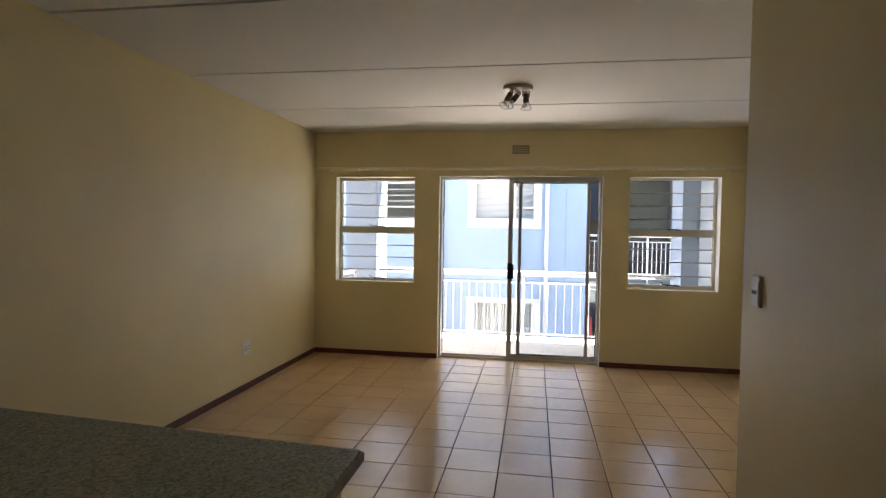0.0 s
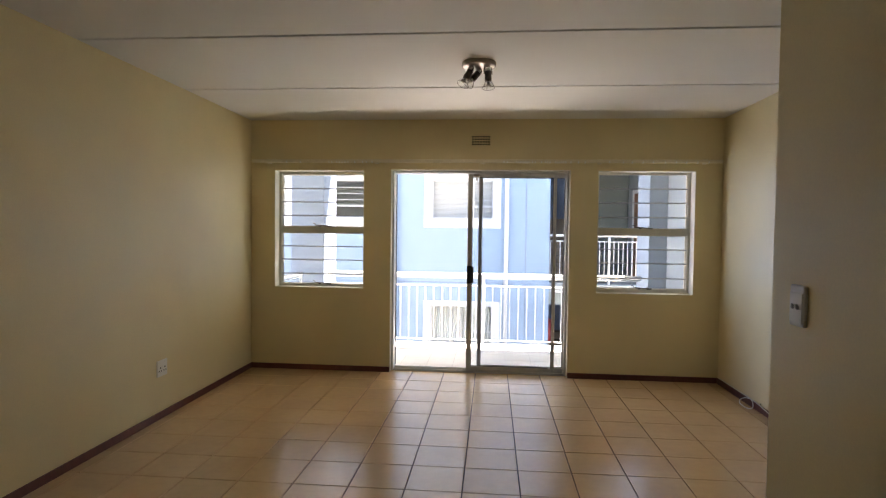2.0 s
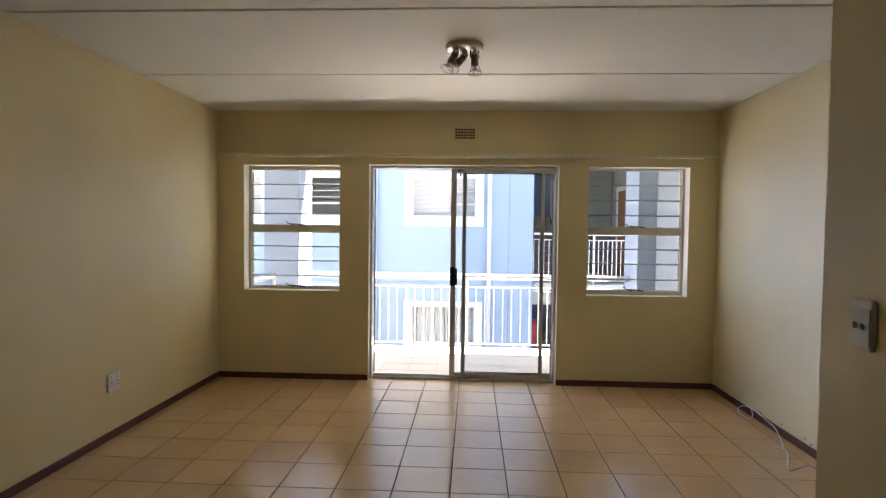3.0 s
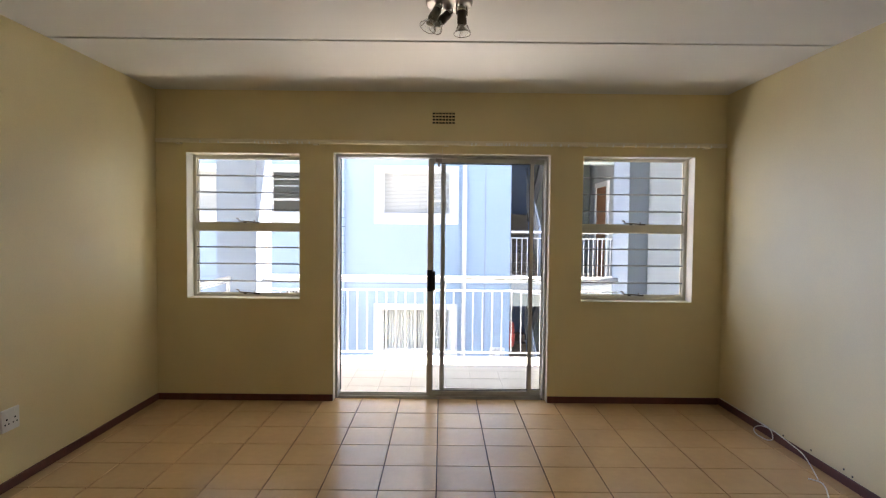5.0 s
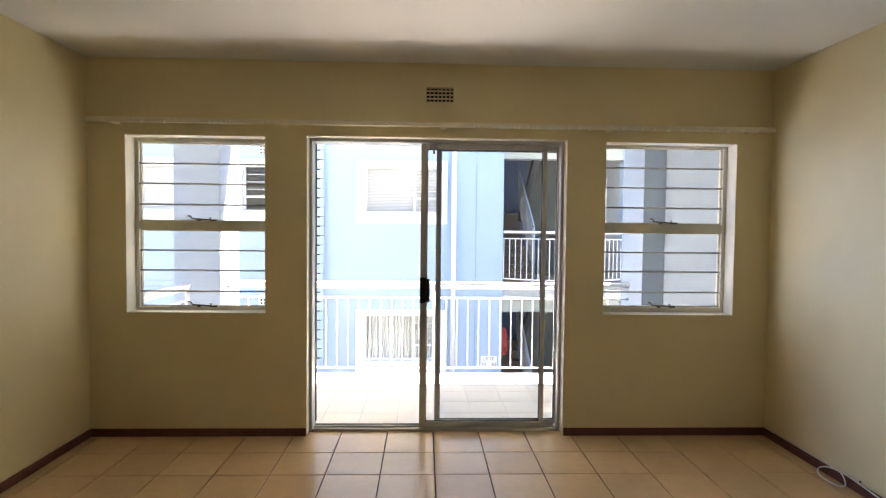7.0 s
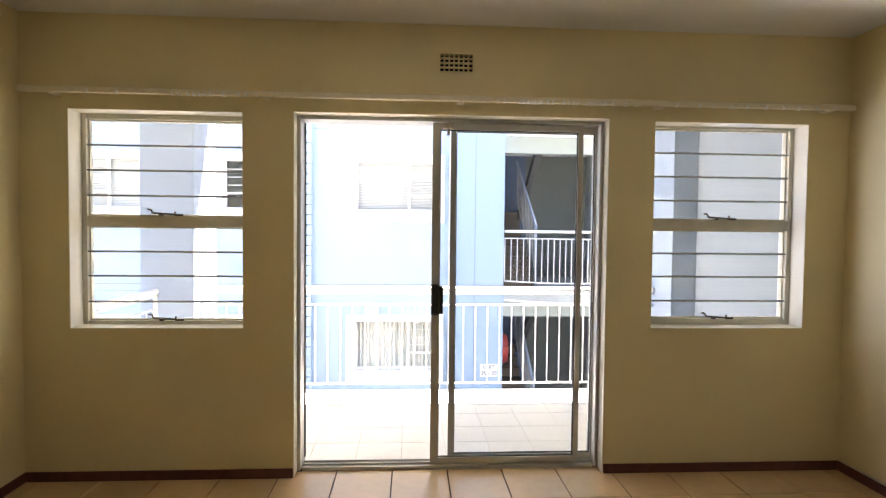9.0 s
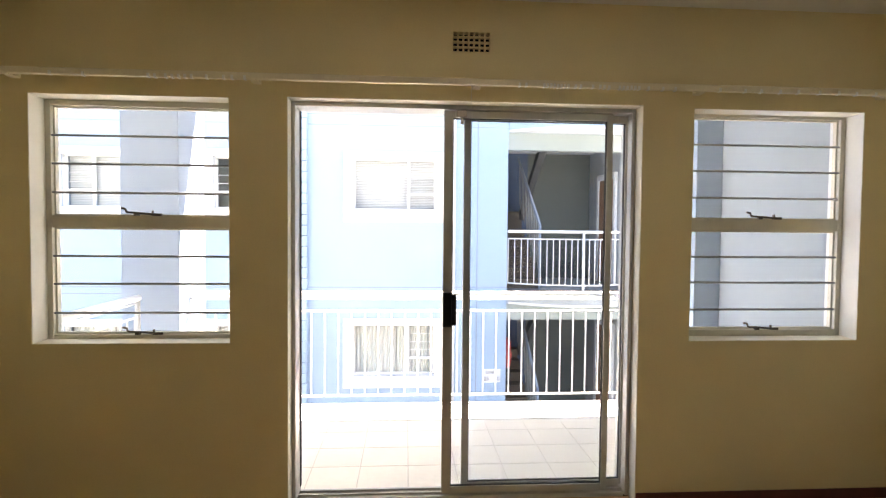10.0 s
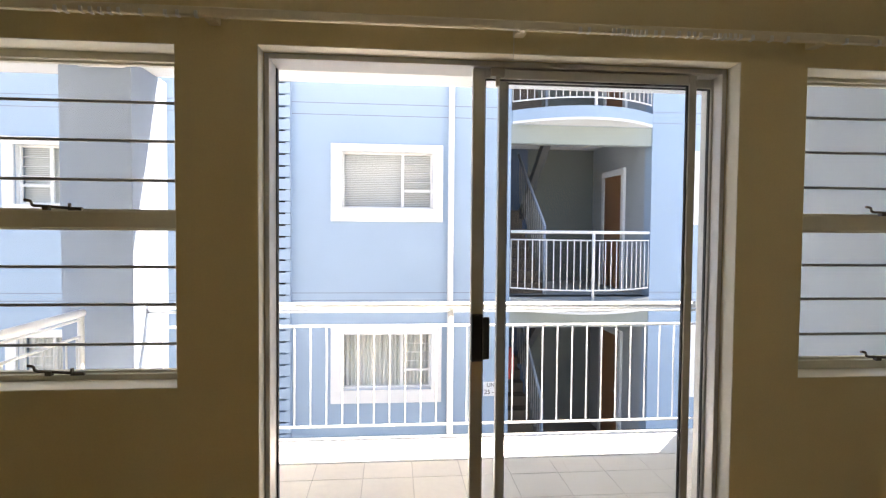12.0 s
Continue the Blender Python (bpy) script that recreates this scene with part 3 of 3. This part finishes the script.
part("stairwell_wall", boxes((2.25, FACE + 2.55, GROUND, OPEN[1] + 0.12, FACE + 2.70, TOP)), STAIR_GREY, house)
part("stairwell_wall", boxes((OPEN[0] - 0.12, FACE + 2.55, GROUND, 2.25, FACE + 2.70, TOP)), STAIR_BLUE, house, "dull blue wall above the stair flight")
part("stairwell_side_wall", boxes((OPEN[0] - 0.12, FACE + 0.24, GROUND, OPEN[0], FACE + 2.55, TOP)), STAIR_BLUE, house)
part("stairwell_door_wall", boxes((OPEN[1], FACE + 0.24, GROUND, OPEN[1] + 0.12, FACE + 2.55, TOP)), STAIR_PALE, house)
for z in (GROUND + 0.02, 0.42, 3.25):
    if z > GROUND + 0.1:
        n = 24
        for what, up, thick, paint in (("landing", 0.0, 0.165, BLUE if z > 1 else LANDING_GREY), ("landing_soffit", -0.166, 0.034, TRIM_WHITE)):
            s = bmesh.new()
            top = [s.verts.new(arc(i, n) + Vector((0, 0, z + up))) for i in range(n + 1)] + [s.verts.new((OPEN[1], FACE + 2.55, z + up)), s.verts.new((OPEN[0], FACE + 2.55, z + up))]
            face = s.faces.new(top)
            out = bmesh.ops.extrude_face_region(s, geom=[face])
            bmesh.ops.translate(s, verts=[v for v in out["geom"] if isinstance(v, bmesh.types.BMVert)], vec=(0, 0, -thick))
            bmesh.ops.recalc_face_normals(s, faces=s.faces)
            part(what, s, paint, house)
        part("beam", boxes((OPEN[0] + 0.002, FACE + 0.02, z - 0.48, OPEN[1] - 0.002, FACE + 0.22, z - 0.201)), BEAM_GREY, house)
        rl = thing("landing_railing", (cx, FACE - 0.4, z), "white curved steel railing round a stair landing", "railing", "landing railings")
        n = 23
        pts = [arc(i, n, 0.05) + Vector((0, 0, z)) for i in range(n + 1)]
        for h, r in ((1.0, 0.024), (0.88, 0.010), (0.14, 0.012)):
            part("rail", tube(bmesh.new(), [p + Vector((0, 0, h)) for p in pts], r), TRIM_WHITE, rl)
        for i, p in enumerate(pts):
            if i == 12:
                part("post", rods(0.022, (p, p + Vector((0, 0, 0.99)))), TRIM_WHITE, rl)
            else:
                part("baluster", rods(0.008, (p + Vector((0, 0, 0.14)), p + Vector((0, 0, 0.88))), sides=6), TRIM_WHITE, rl)
    # flight of steps along the left-hand wall
    st = thing("staircase", (1.7, FACE + 1.4, z), "brown tiled stair flight with a grey handrail", "stairs", "stair flights")
    for i in range(8):
        part("step", boxes((OPEN[0] + 0.002, FACE + 0.40 + 0.25 * i, z + 0.175 * i + 0.003, 2.0, FACE + 0.40 + 0.25 * (i + 1) + 0.012, z + 0.175 * (i + 1))), STEP, st)
    rail = bmesh.new()
    a, b = Vector((2.0, FACE + 0.35, z + 1.10)), Vector((2.0, FACE + 2.30, z + 1.10 + 1.38))
    rod(rail, a, b, 0.025)
    rod(rail, (2.0, FACE + 0.35, z), a, 0.022)
    part("handrail", rail, SIDE_GREY, st)
    for i in range(1, 14):
        p = a.lerp(b, i / 14)
        part("baluster", rods(0.009, (p - Vector((0, 0, 0.85)), p), sides=6), BAR_PAINT, st)
    # the flight above returns towards the front; its dark grey has the underside's shade painted in
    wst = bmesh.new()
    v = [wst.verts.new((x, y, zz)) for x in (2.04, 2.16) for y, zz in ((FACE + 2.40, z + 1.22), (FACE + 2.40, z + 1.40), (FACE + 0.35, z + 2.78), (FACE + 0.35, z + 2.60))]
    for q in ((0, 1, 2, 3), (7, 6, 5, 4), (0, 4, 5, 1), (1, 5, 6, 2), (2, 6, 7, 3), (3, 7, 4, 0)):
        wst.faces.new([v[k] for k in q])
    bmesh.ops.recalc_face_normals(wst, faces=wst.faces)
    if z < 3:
        part("return_flight", wst, STAIR_SHADE, st)
    # front door of a flat, in the right-hand wall
    fd = thing("front_door", (OPEN[1], FACE + 1.4, z), "orange-brown wooden front door in a white frame", "door", "front doors")
    y0, y1 = FACE + 0.95, FACE + 1.95
    part("door_frame", boxes((OPEN[1] - 0.05, y0, z, OPEN[1] - 0.001, y0 + 0.11, z + 2.12), (OPEN[1] - 0.05, y1 - 0.11, z, OPEN[1] - 0.001, y1, z + 2.12), (OPEN[1] - 0.05, y0 + 0.11, z + 2.01, OPEN[1] - 0.001, y1 - 0.11, z + 2.12), bevel=0.005), TRIM_WHITE, fd)
    lf = part("door_leaf", boxes((OPEN[1] - 0.03, y0 + 0.115, z + 0.01, OPEN[1] - 0.003, y1 - 0.115, z + 2.005), bevel=0.003), DOOR_WOOD, fd)
    part("door_handle", rods(0.012, ((OPEN[1] - 0.06, y0 + 0.2, z + 1.0), (OPEN[1] - 0.06, y0 + 0.33, z + 1.0)), sides=8), NICKEL, lf)

# unit sign and hose reel beside the lower stair
sg = thing("unit_sign", (1.12, FACE, -1.0), "white wall sign lettered UNIT 25 - 30 in black", "sign")
part("plate", boxes((0.975, FACE - 0.012, -1.11, 1.275, FACE - 0.001, -0.885), bevel=0.003), TRIM_WHITE, sg)
for text, size, z in (("UNIT", 0.085, -0.965), ("25 - 30", 0.095, -1.075)):
    cu = bpy.data.curves.new("lettering", "FONT")
    cu.body, cu.size, cu.align_x, cu.extrude = text, size, "CENTER", 0.001
    t = new("lettering", cu)
    t.parent = sg
    t.matrix_basis = pose(1.125 - 1.12, -0.0145, z + 1.0, 90, 0, 0)
    cu.materials.append(INK)
hr = thing("hose_reel", (1.42, FACE + 0.35, -0.70), "red fire hose wound on a wall reel", "hose reel")
coil = bmesh.new()
for k in range(4):
    tube(coil, [(1.40 + 0.028 * k, FACE + 0.42 + (0.24 - 0.01 * k) * math.cos(i * math.tau / 30), -0.70 + (0.27 - 0.01 * k) * math.sin(i * math.tau / 30)) for i in range(31)], 0.017, 8)
part("hose", coil, RED, hr)
part("drum", rods(0.17, ((OPEN[0] + 0.002, FACE + 0.42, -0.70), (1.50, FACE + 0.42, -0.70)), sides=24), RED, hr)

whole("ground", boxes((-150, -150, GROUND - 0.3, 150, 150, GROUND - 0.002)), PAVING, "pale paved courtyard ground", "ground", "structure")
whole("wall_outside", boxes((-3.4, BACK - 0.4, GROUND, LEFT - 0.21, OUT, SOFFIT + 0.1), (RIGHT + 0.21, BACK - 0.4, GROUND, 2.9, OUT, SOFFIT + 0.1), (LEFT - 0.2, OUT - 0.2, GROUND, RIGHT + 0.2, OUT, -0.21)), BLUE, "pale blue rendered outer wall", "wall", "structure")

# ---- things in the room ----
# air brick above the door
ab = thing("air_brick", (0, NORTH, 2.40), "cream painted air brick with rows of square holes", "vent")
grid = bmesh.new()
bx0, bx1, bz0, bz1 = -0.09, 0.103, 2.354, 2.458
nx, nz, gap = 7, 4, 0.0068
cw, ch = (bx1 - bx0) / nx, (bz1 - bz0) / nz
for i in range(nx + 1):
    x = bx0 + i * cw
    box(grid, max(bx0, x - gap / 2), NORTH - 0.004, bz0, min(bx1, x + gap / 2), NORTH + 0.022, bz1)
for j in range(nz + 1):
    z = bz0 + j * ch
    box(grid, bx0, NORTH - 0.003, max(bz0, z - gap / 2), bx1, NORTH + 0.021, min(bz1, z + gap / 2))
part("grille", grid, AIRBRICK, ab)
part("cavity", boxes((bx0, NORTH + 0.05, bz0, bx1, NORTH + 0.06, bz1)), DARK, ab)

# curtain rail
cr = thing("curtain_rail", (0, 5.94, 2.185), "off-white plastic curtain rail with bunched gliders", "curtain rail")
part("track", boxes((-2.375, 5.918, 2.170, 2.355, 5.943, 2.204), bevel=0.006), RAIL_WHITE, cr)
for x in (-2.20, -1.06, 0.03, 1.19, 2.20):
    part("bracket", boxes((x - 0.02, 5.943, 2.165, x + 0.02, 5.999, 2.210), (x - 0.012, 5.918, 2.166, x + 0.012, 5.943, 2.172), bevel=0.003), RAIL_WHITE, cr)
random.seed(4)
glide = [0.241, 0.274] + [0.365 + 0.0175 * i for i in range(8)] + [0.524, 0.551, 0.613, 0.650, 0.672, 0.696] + [0.751 + 0.02 * i for i in range(6)] + [0.90, 0.975, 1.04, 1.276, 1.409, 1.495, 1.597, 1.694, 1.809, 1.913, 2.01, 2.115, 2.22]
glide += [-1.55, -1.52, -1.47, -1.44, -1.41, -1.38, -1.35, -1.28, -1.20, -1.16, -1.10, -1.85, -2.0]
for x in glide:
    z = 2.182 - random.uniform(0, 0.003)
    part("glider", boxes((x - 0.006, 5.913, z - 0.014, x + 0.006, 5.938, z + 0.006), bevel=0.002), GLIDER_PLASTIC, cr)
part("pull_cord", rods(0.0015, ((0.0, 5.93, 2.06), (0.0, 5.93, 2.172)), sides=6), PLASTIC, cr)


# ceiling lamp with three spots
LX, LY = 0.025, 4.11
cl = thing("ceiling_lamp", (LX, LY, CEIL), "brushed nickel ceiling lamp with three glass-shaded spots", "lamp")
plate = lathe(bmesh.new(), [(0.0, -0.030), (0.104, -0.030), (0.112, -0.027), (0.116, -0.020), (0.116, 0.0)], Matrix.Translation((LX, LY, CEIL)), 48)
bmesh.ops.recalc_face_normals(plate, faces=plate.faces)
part("ceiling_plate", plate, NICKEL, cl)
for px, py, way in ((-0.052, -0.02, (-0.46, -0.35, -1)), (0.0, 0.055, (-0.62, -0.55, -0.8)), (0.062, -0.01, (0.03, -0.10, -1))):
    top = Vector((LX + px, LY + py, CEIL - 0.030))
    d = Vector(way).normalized()
    joint = top + Vector((0, 0, -0.016))
    m = Matrix.Translation(joint) @ (-d).to_track_quat("Z", "Y").to_matrix().to_4x4()
    sp = part("spot", rods(0.008, (top, joint), sides=10), NICKEL, cl)
    hd = bmesh.new()
    lathe(hd, [(0.0, 0.008), (0.016, 0.006), (0.022, -0.006), (0.022, -0.050), (0.0235, -0.052), (0.0235, -0.078), (0.018, -0.084), (0.0, -0.084)], m, 20)
    bmesh.ops.recalc_face_normals(hd, faces=hd.faces)
    part("lamp_head", hd, LAMP_BODY, sp, "dark cylindrical lamp head")
    sh = bmesh.new()
    lathe(sh, [(0.018, -0.080), (0.024, -0.090), (0.040, -0.128), (0.042, -0.131), (0.039, -0.127), (0.0225, -0.090)], m, 24)
    sd = part("glass_shade", sh, GLASS, sp, "flared clear glass shade")
    sd.visible_shadow = False
    rim = [m @ Vector((0.042 * math.cos(i * math.tau / 24), 0.042 * math.sin(i * math.tau / 24), -0.130)) for i in range(25)]
    part("shade_rim", tube(bmesh.new(), rim, 0.0014, 6), LAMP_BODY, sp)
    for i in range(3):
        turn = 0.5 + i * math.tau / 3
        wire = [m @ Vector((rr * math.cos(turn), rr * math.sin(turn), zz)) for rr, zz in ((0.0225, -0.076), (0.026, -0.09), (0.042, -0.130))]
        part("shade_wire", tube(bmesh.new(), wire, 0.0014, 6), LAMP_BODY, sp)
    side = d.cross(Vector((0, 0, 1))).normalized() * 0.027
    for w in (side, -side):
        part("yoke_arm", tube(bmesh.new(), [top + w * 0.9 + Vector((0, 0, 0.002)), top + w + Vector((0, 0, -0.02)), joint + w + d * 0.034], 0.0038, 6), LAMP_BODY, sp, "dark strip bracket of the lamp head")
    cap = lathe(bmesh.new(), [(0.0, 0.014), (0.011, 0.012), (0.0205, 0.002), (0.0228, -0.012), (0.0228, -0.016), (0.0, -0.016)], m, 20)
    bmesh.ops.recalc_face_normals(cap, faces=cap.faces)
    part("cap", cap, PLASTIC, sp, "pale cap on the lamp head")
    bulb = lathe(bmesh.new(), [(0.0, -0.082), (0.008, -0.084), (0.010, -0.094), (0.021, -0.108), (0.017, -0.114), (0.0, -0.116)], m, 16)
    bmesh.ops.recalc_face_normals(bulb, faces=bulb.faces)
    part("bulb", bulb, PLASTIC, sp)

# wall socket
so = thing("wall_socket", (LEFT, 4.375, 0.39), "white double wall socket with switches", "socket")
part("faceplate", boxes((LEFT, 4.310, 0.330, LEFT + 0.012, 4.440, 0.455), bevel=0.004), PLASTIC, so)
for y in (4.345, 4.405):
    part("rocker", boxes((LEFT + 0.012, y - 0.009, 0.425, LEFT + 0.017, y + 0.009, 0.447), bevel=0.002), PLASTIC, so)
pins = bmesh.new()
for y, z, r in [(c + dy, z, r) for c in (4.345, 4.405) for dy, z, r in ((0.0, 0.398, 0.0062), (-0.013, 0.372, 0.005), (0.013, 0.372, 0.005))]:
    rod(pins, (LEFT + 0.010, y, z), (LEFT + 0.0128, y, z), r, sides=10)
part("pin_holes", pins, DARK, so)

# light switch
sw = thing("light_switch", (HALL, 2.055, 1.267), "white two-lever light switch with a raised cover", "switch")
part("cover", boxes((HALL - 0.014, 2.017, 1.204, HALL, 2.095, 1.329), bevel=0.005), PLASTIC, sw)
part("faceplate", boxes((HALL - 0.0165, 2.022, 1.214, HALL - 0.013, 2.090, 1.306), bevel=0.0015), PLASTIC, sw)
for y in (2.044, 2.070):
    lv = rods(0.0075, ((HALL - 0.016, y, 1.262), (HALL - 0.018, y, 1.262)), sides=16)
    box(lv, HALL - 0.022, y - 0.0035, 1.258, HALL - 0.017, y + 0.0035, 1.272, bevel=0.0015)
    part("lever", lv, BAR_PAINT, sw, "small grey toggle")

# loose cable on the floor
cb = thing("loose_cable", (2.33, 5.0, 0), "thin white cable lying loosely along the skirting", "cable")
part("cord", tube(bmesh.new(), smooth_line([(2.376, 5.40, 0.066), (2.374, 5.30, 0.067), (2.368, 5.22, 0.058), (2.352, 5.17, 0.02), (2.325, 5.18, 0.006), (2.308, 5.25, 0.006), (2.318, 5.34, 0.008), (2.342, 5.375, 0.03), (2.362, 5.32, 0.058), (2.366, 5.20, 0.070), (2.366, 5.10, 0.064), (2.362, 4.98, 0.055), (2.36, 4.86, 0.04), (2.33, 4.73, 0.015), (2.263, 4.563, 0.005)]), 0.0042), PLASTIC, cb)
part("wall_cord", tube(bmesh.new(), smooth_line([(2.379, 5.96, 0.064), (2.379, 5.80, 0.065), (2.379, 5.60, 0.065), (2.376, 5.40, 0.066)]), 0.0034), PLASTIC, cb)
part("cord_end", tube(bmesh.new(), smooth_line([(2.21, 4.575, 0.005), (2.252, 4.531, 0.005), (2.23, 4.448, 0.005), (2.133, 4.273, 0.005), (2.10, 4.193, 0.005)]), 0.0042), PLASTIC, cb)
part("thin_wire", tube(bmesh.new(), smooth_line([(2.10, 4.18, 0.003), (2.187, 4.236, 0.003), (2.272, 4.281, 0.003), (2.29, 4.218, 0.003), (2.272, 4.105, 0.003), (2.30, 4.04, 0.003)]), 0.002, 6), BAR_PAINT, cb, "thin grey wire")
# small dark raised marks on the east wall, just above the skirting
cc = bmesh.new()
for y, z in ((5.10, 0.064), (4.81, 0.078), (4.52, 0.082), (4.45, 0.068), (4.20, 0.066)):
    box(cc, RIGHT - 0.005, y - 0.005, z, RIGHT - 0.0005, y + 0.005, z + 0.011, bevel=0.0015)
whole("wall_marks", cc, BRONZE, "small dark raised marks on the wall above the skirting", "clips", "stuff")

# kitchen peninsula
kc = thing("kitchen_peninsula", (-1.3, 0.8, 0), "kitchen counter with white cupboards below", "counter")
part("carcass", boxes((LEFT + 0.01, 0.56, 0.10, -0.31, 1.05, 0.866)), CABINET, kc)
part("plinth", boxes((LEFT + 0.01, 0.60, 0, -0.35, 1.00, 0.10)), CABINET, kc)
for i in range(4):
    x = LEFT + 0.02 + i * 0.52
    dr = part("cupboard_door", boxes((x, 0.54, 0.11, x + 0.50, 0.559, 0.855), bevel=0.003), CABINET, kc)
    part("handle", rods(0.005, ((x + 0.44, 0.52, 0.70), (x + 0.44, 0.52, 0.80)), sides=8), NICKEL, dr)
wt = bmesh.new()
box(wt, LEFT + 0.002, 0.50, 0.868, -0.272, 1.12, 0.900)
for v in wt.verts:
    # the far edge runs slightly out of square
    if v.co.y > 1:
        v.co.y = 1.095 + 0.08 * (-0.272 - v.co.x)
bmesh.ops.bevel(wt, geom=wt.edges[:], offset=0.005, segments=3, affect="EDGES", profile=0.5)
ws = whole("worktop", wt, COUNTER, "speckled grey-green laminate worktop with a brown edge", "worktop", at=(-1.3, 0.8, 0.868))
part("edging", boxes((-0.2715, 0.50, 0.870, -0.262, 1.094, 0.896), bevel=0.003), COUNTER_EDGE, ws)

# ---- tiles ----
P, GAP = 0.329, 0.0065


def spans(lo, hi, joint0):
    """Tile edges between lo and hi with joints at joint0 + k * P."""
    k = math.ceil((lo - joint0) / P - 1e-6)
    cuts = [lo]
    while joint0 + k * P < hi - 1e-6:
        if joint0 + k * P > lo + 1e-6:
            cuts.append(joint0 + k * P)
        k += 1
    return list(zip(cuts, cuts[1:] + [hi]))


shapes = {}


def tile(parent, name, x0, x1, y0, y1, z, mat):
    w, h = round(x1 - x0 - GAP, 4), round(y1 - y0 - GAP, 4)
    if min(w, h) < 0.01:
        return
    key = (w, h, mat.name)
    if key not in shapes:
        bm = bmesh.new()
        e = 0.0016
        lo = [bm.verts.new((sx * w / 2, sy * h / 2, -0.009)) for sx, sy in ((-1, -1), (1, -1), (1, 1), (-1, 1))]
        mid = [bm.verts.new((sx * w / 2, sy * h / 2, -0.0015)) for sx, sy in ((-1, -1), (1, -1), (1, 1), (-1, 1))]
        top = [bm.verts.new((sx * (w / 2 - e), sy * (h / 2 - e), 0)) for sx, sy in ((-1, -1), (1, -1), (1, 1), (-1, 1))]
        for a, b in ((lo, mid), (mid, top)):
            for i in range(4):
                bm.faces.new((a[i], a[(i + 1) % 4], b[(i + 1) % 4], b[i]))
        bm.faces.new(top)
        shapes[key] = mesh_of(bm, mat)
    ob = new(name, shapes[key])
    ob.parent = parent
    ob.location = Vector(((x0 + x1) / 2, (y0 + y1) / 2, z)) - base_of(parent)
    ob.rotation_euler = (random.uniform(-0.0012, 0.0012), random.uniform(-0.0012, 0.0012), 0)


random.seed(7)
far = bmesh.new()
for y0, y1 in spans(BACK, NORTH + 0.083, 5.705):
    for x0, x1 in spans(LEFT, RIGHT, -0.018):
        if y1 > 2.2:
            if y1 > NORTH:
                tile(FLOOR, "tile", x0, x1, y0, NORTH - 0.001 if not (x0 > DOOR[0] - 0.1 and x1 < DOOR[1] + 0.1) else 6.084, 0, TILE)
            else:
                tile(FLOOR, "tile", x0, x1, y0, y1, 0, TILE)
        elif x0 < HALL:
            g = GAP / 2
            far.faces.new([far.verts.new((a, b, 0)) for a, b in ((x0 + g, y0 + g), (x1 - g, y0 + g), (x1 - g, y1 - g), (x0 + g, y1 - g))])
f = part("tiles_behind", far, TILE, FLOOR)
tagged(f, kind="stuff")
P, GAP = 0.303, 0.005
for y0, y1 in spans(OUT + 0.002, EDGE - 0.352, 6.68):
    for x0, x1 in spans(-2.60, 2.43, -0.905):
        tile(B, "tile", x0, x1, y0, y1, BALCONY + 0.004, BALCONY_TILE)
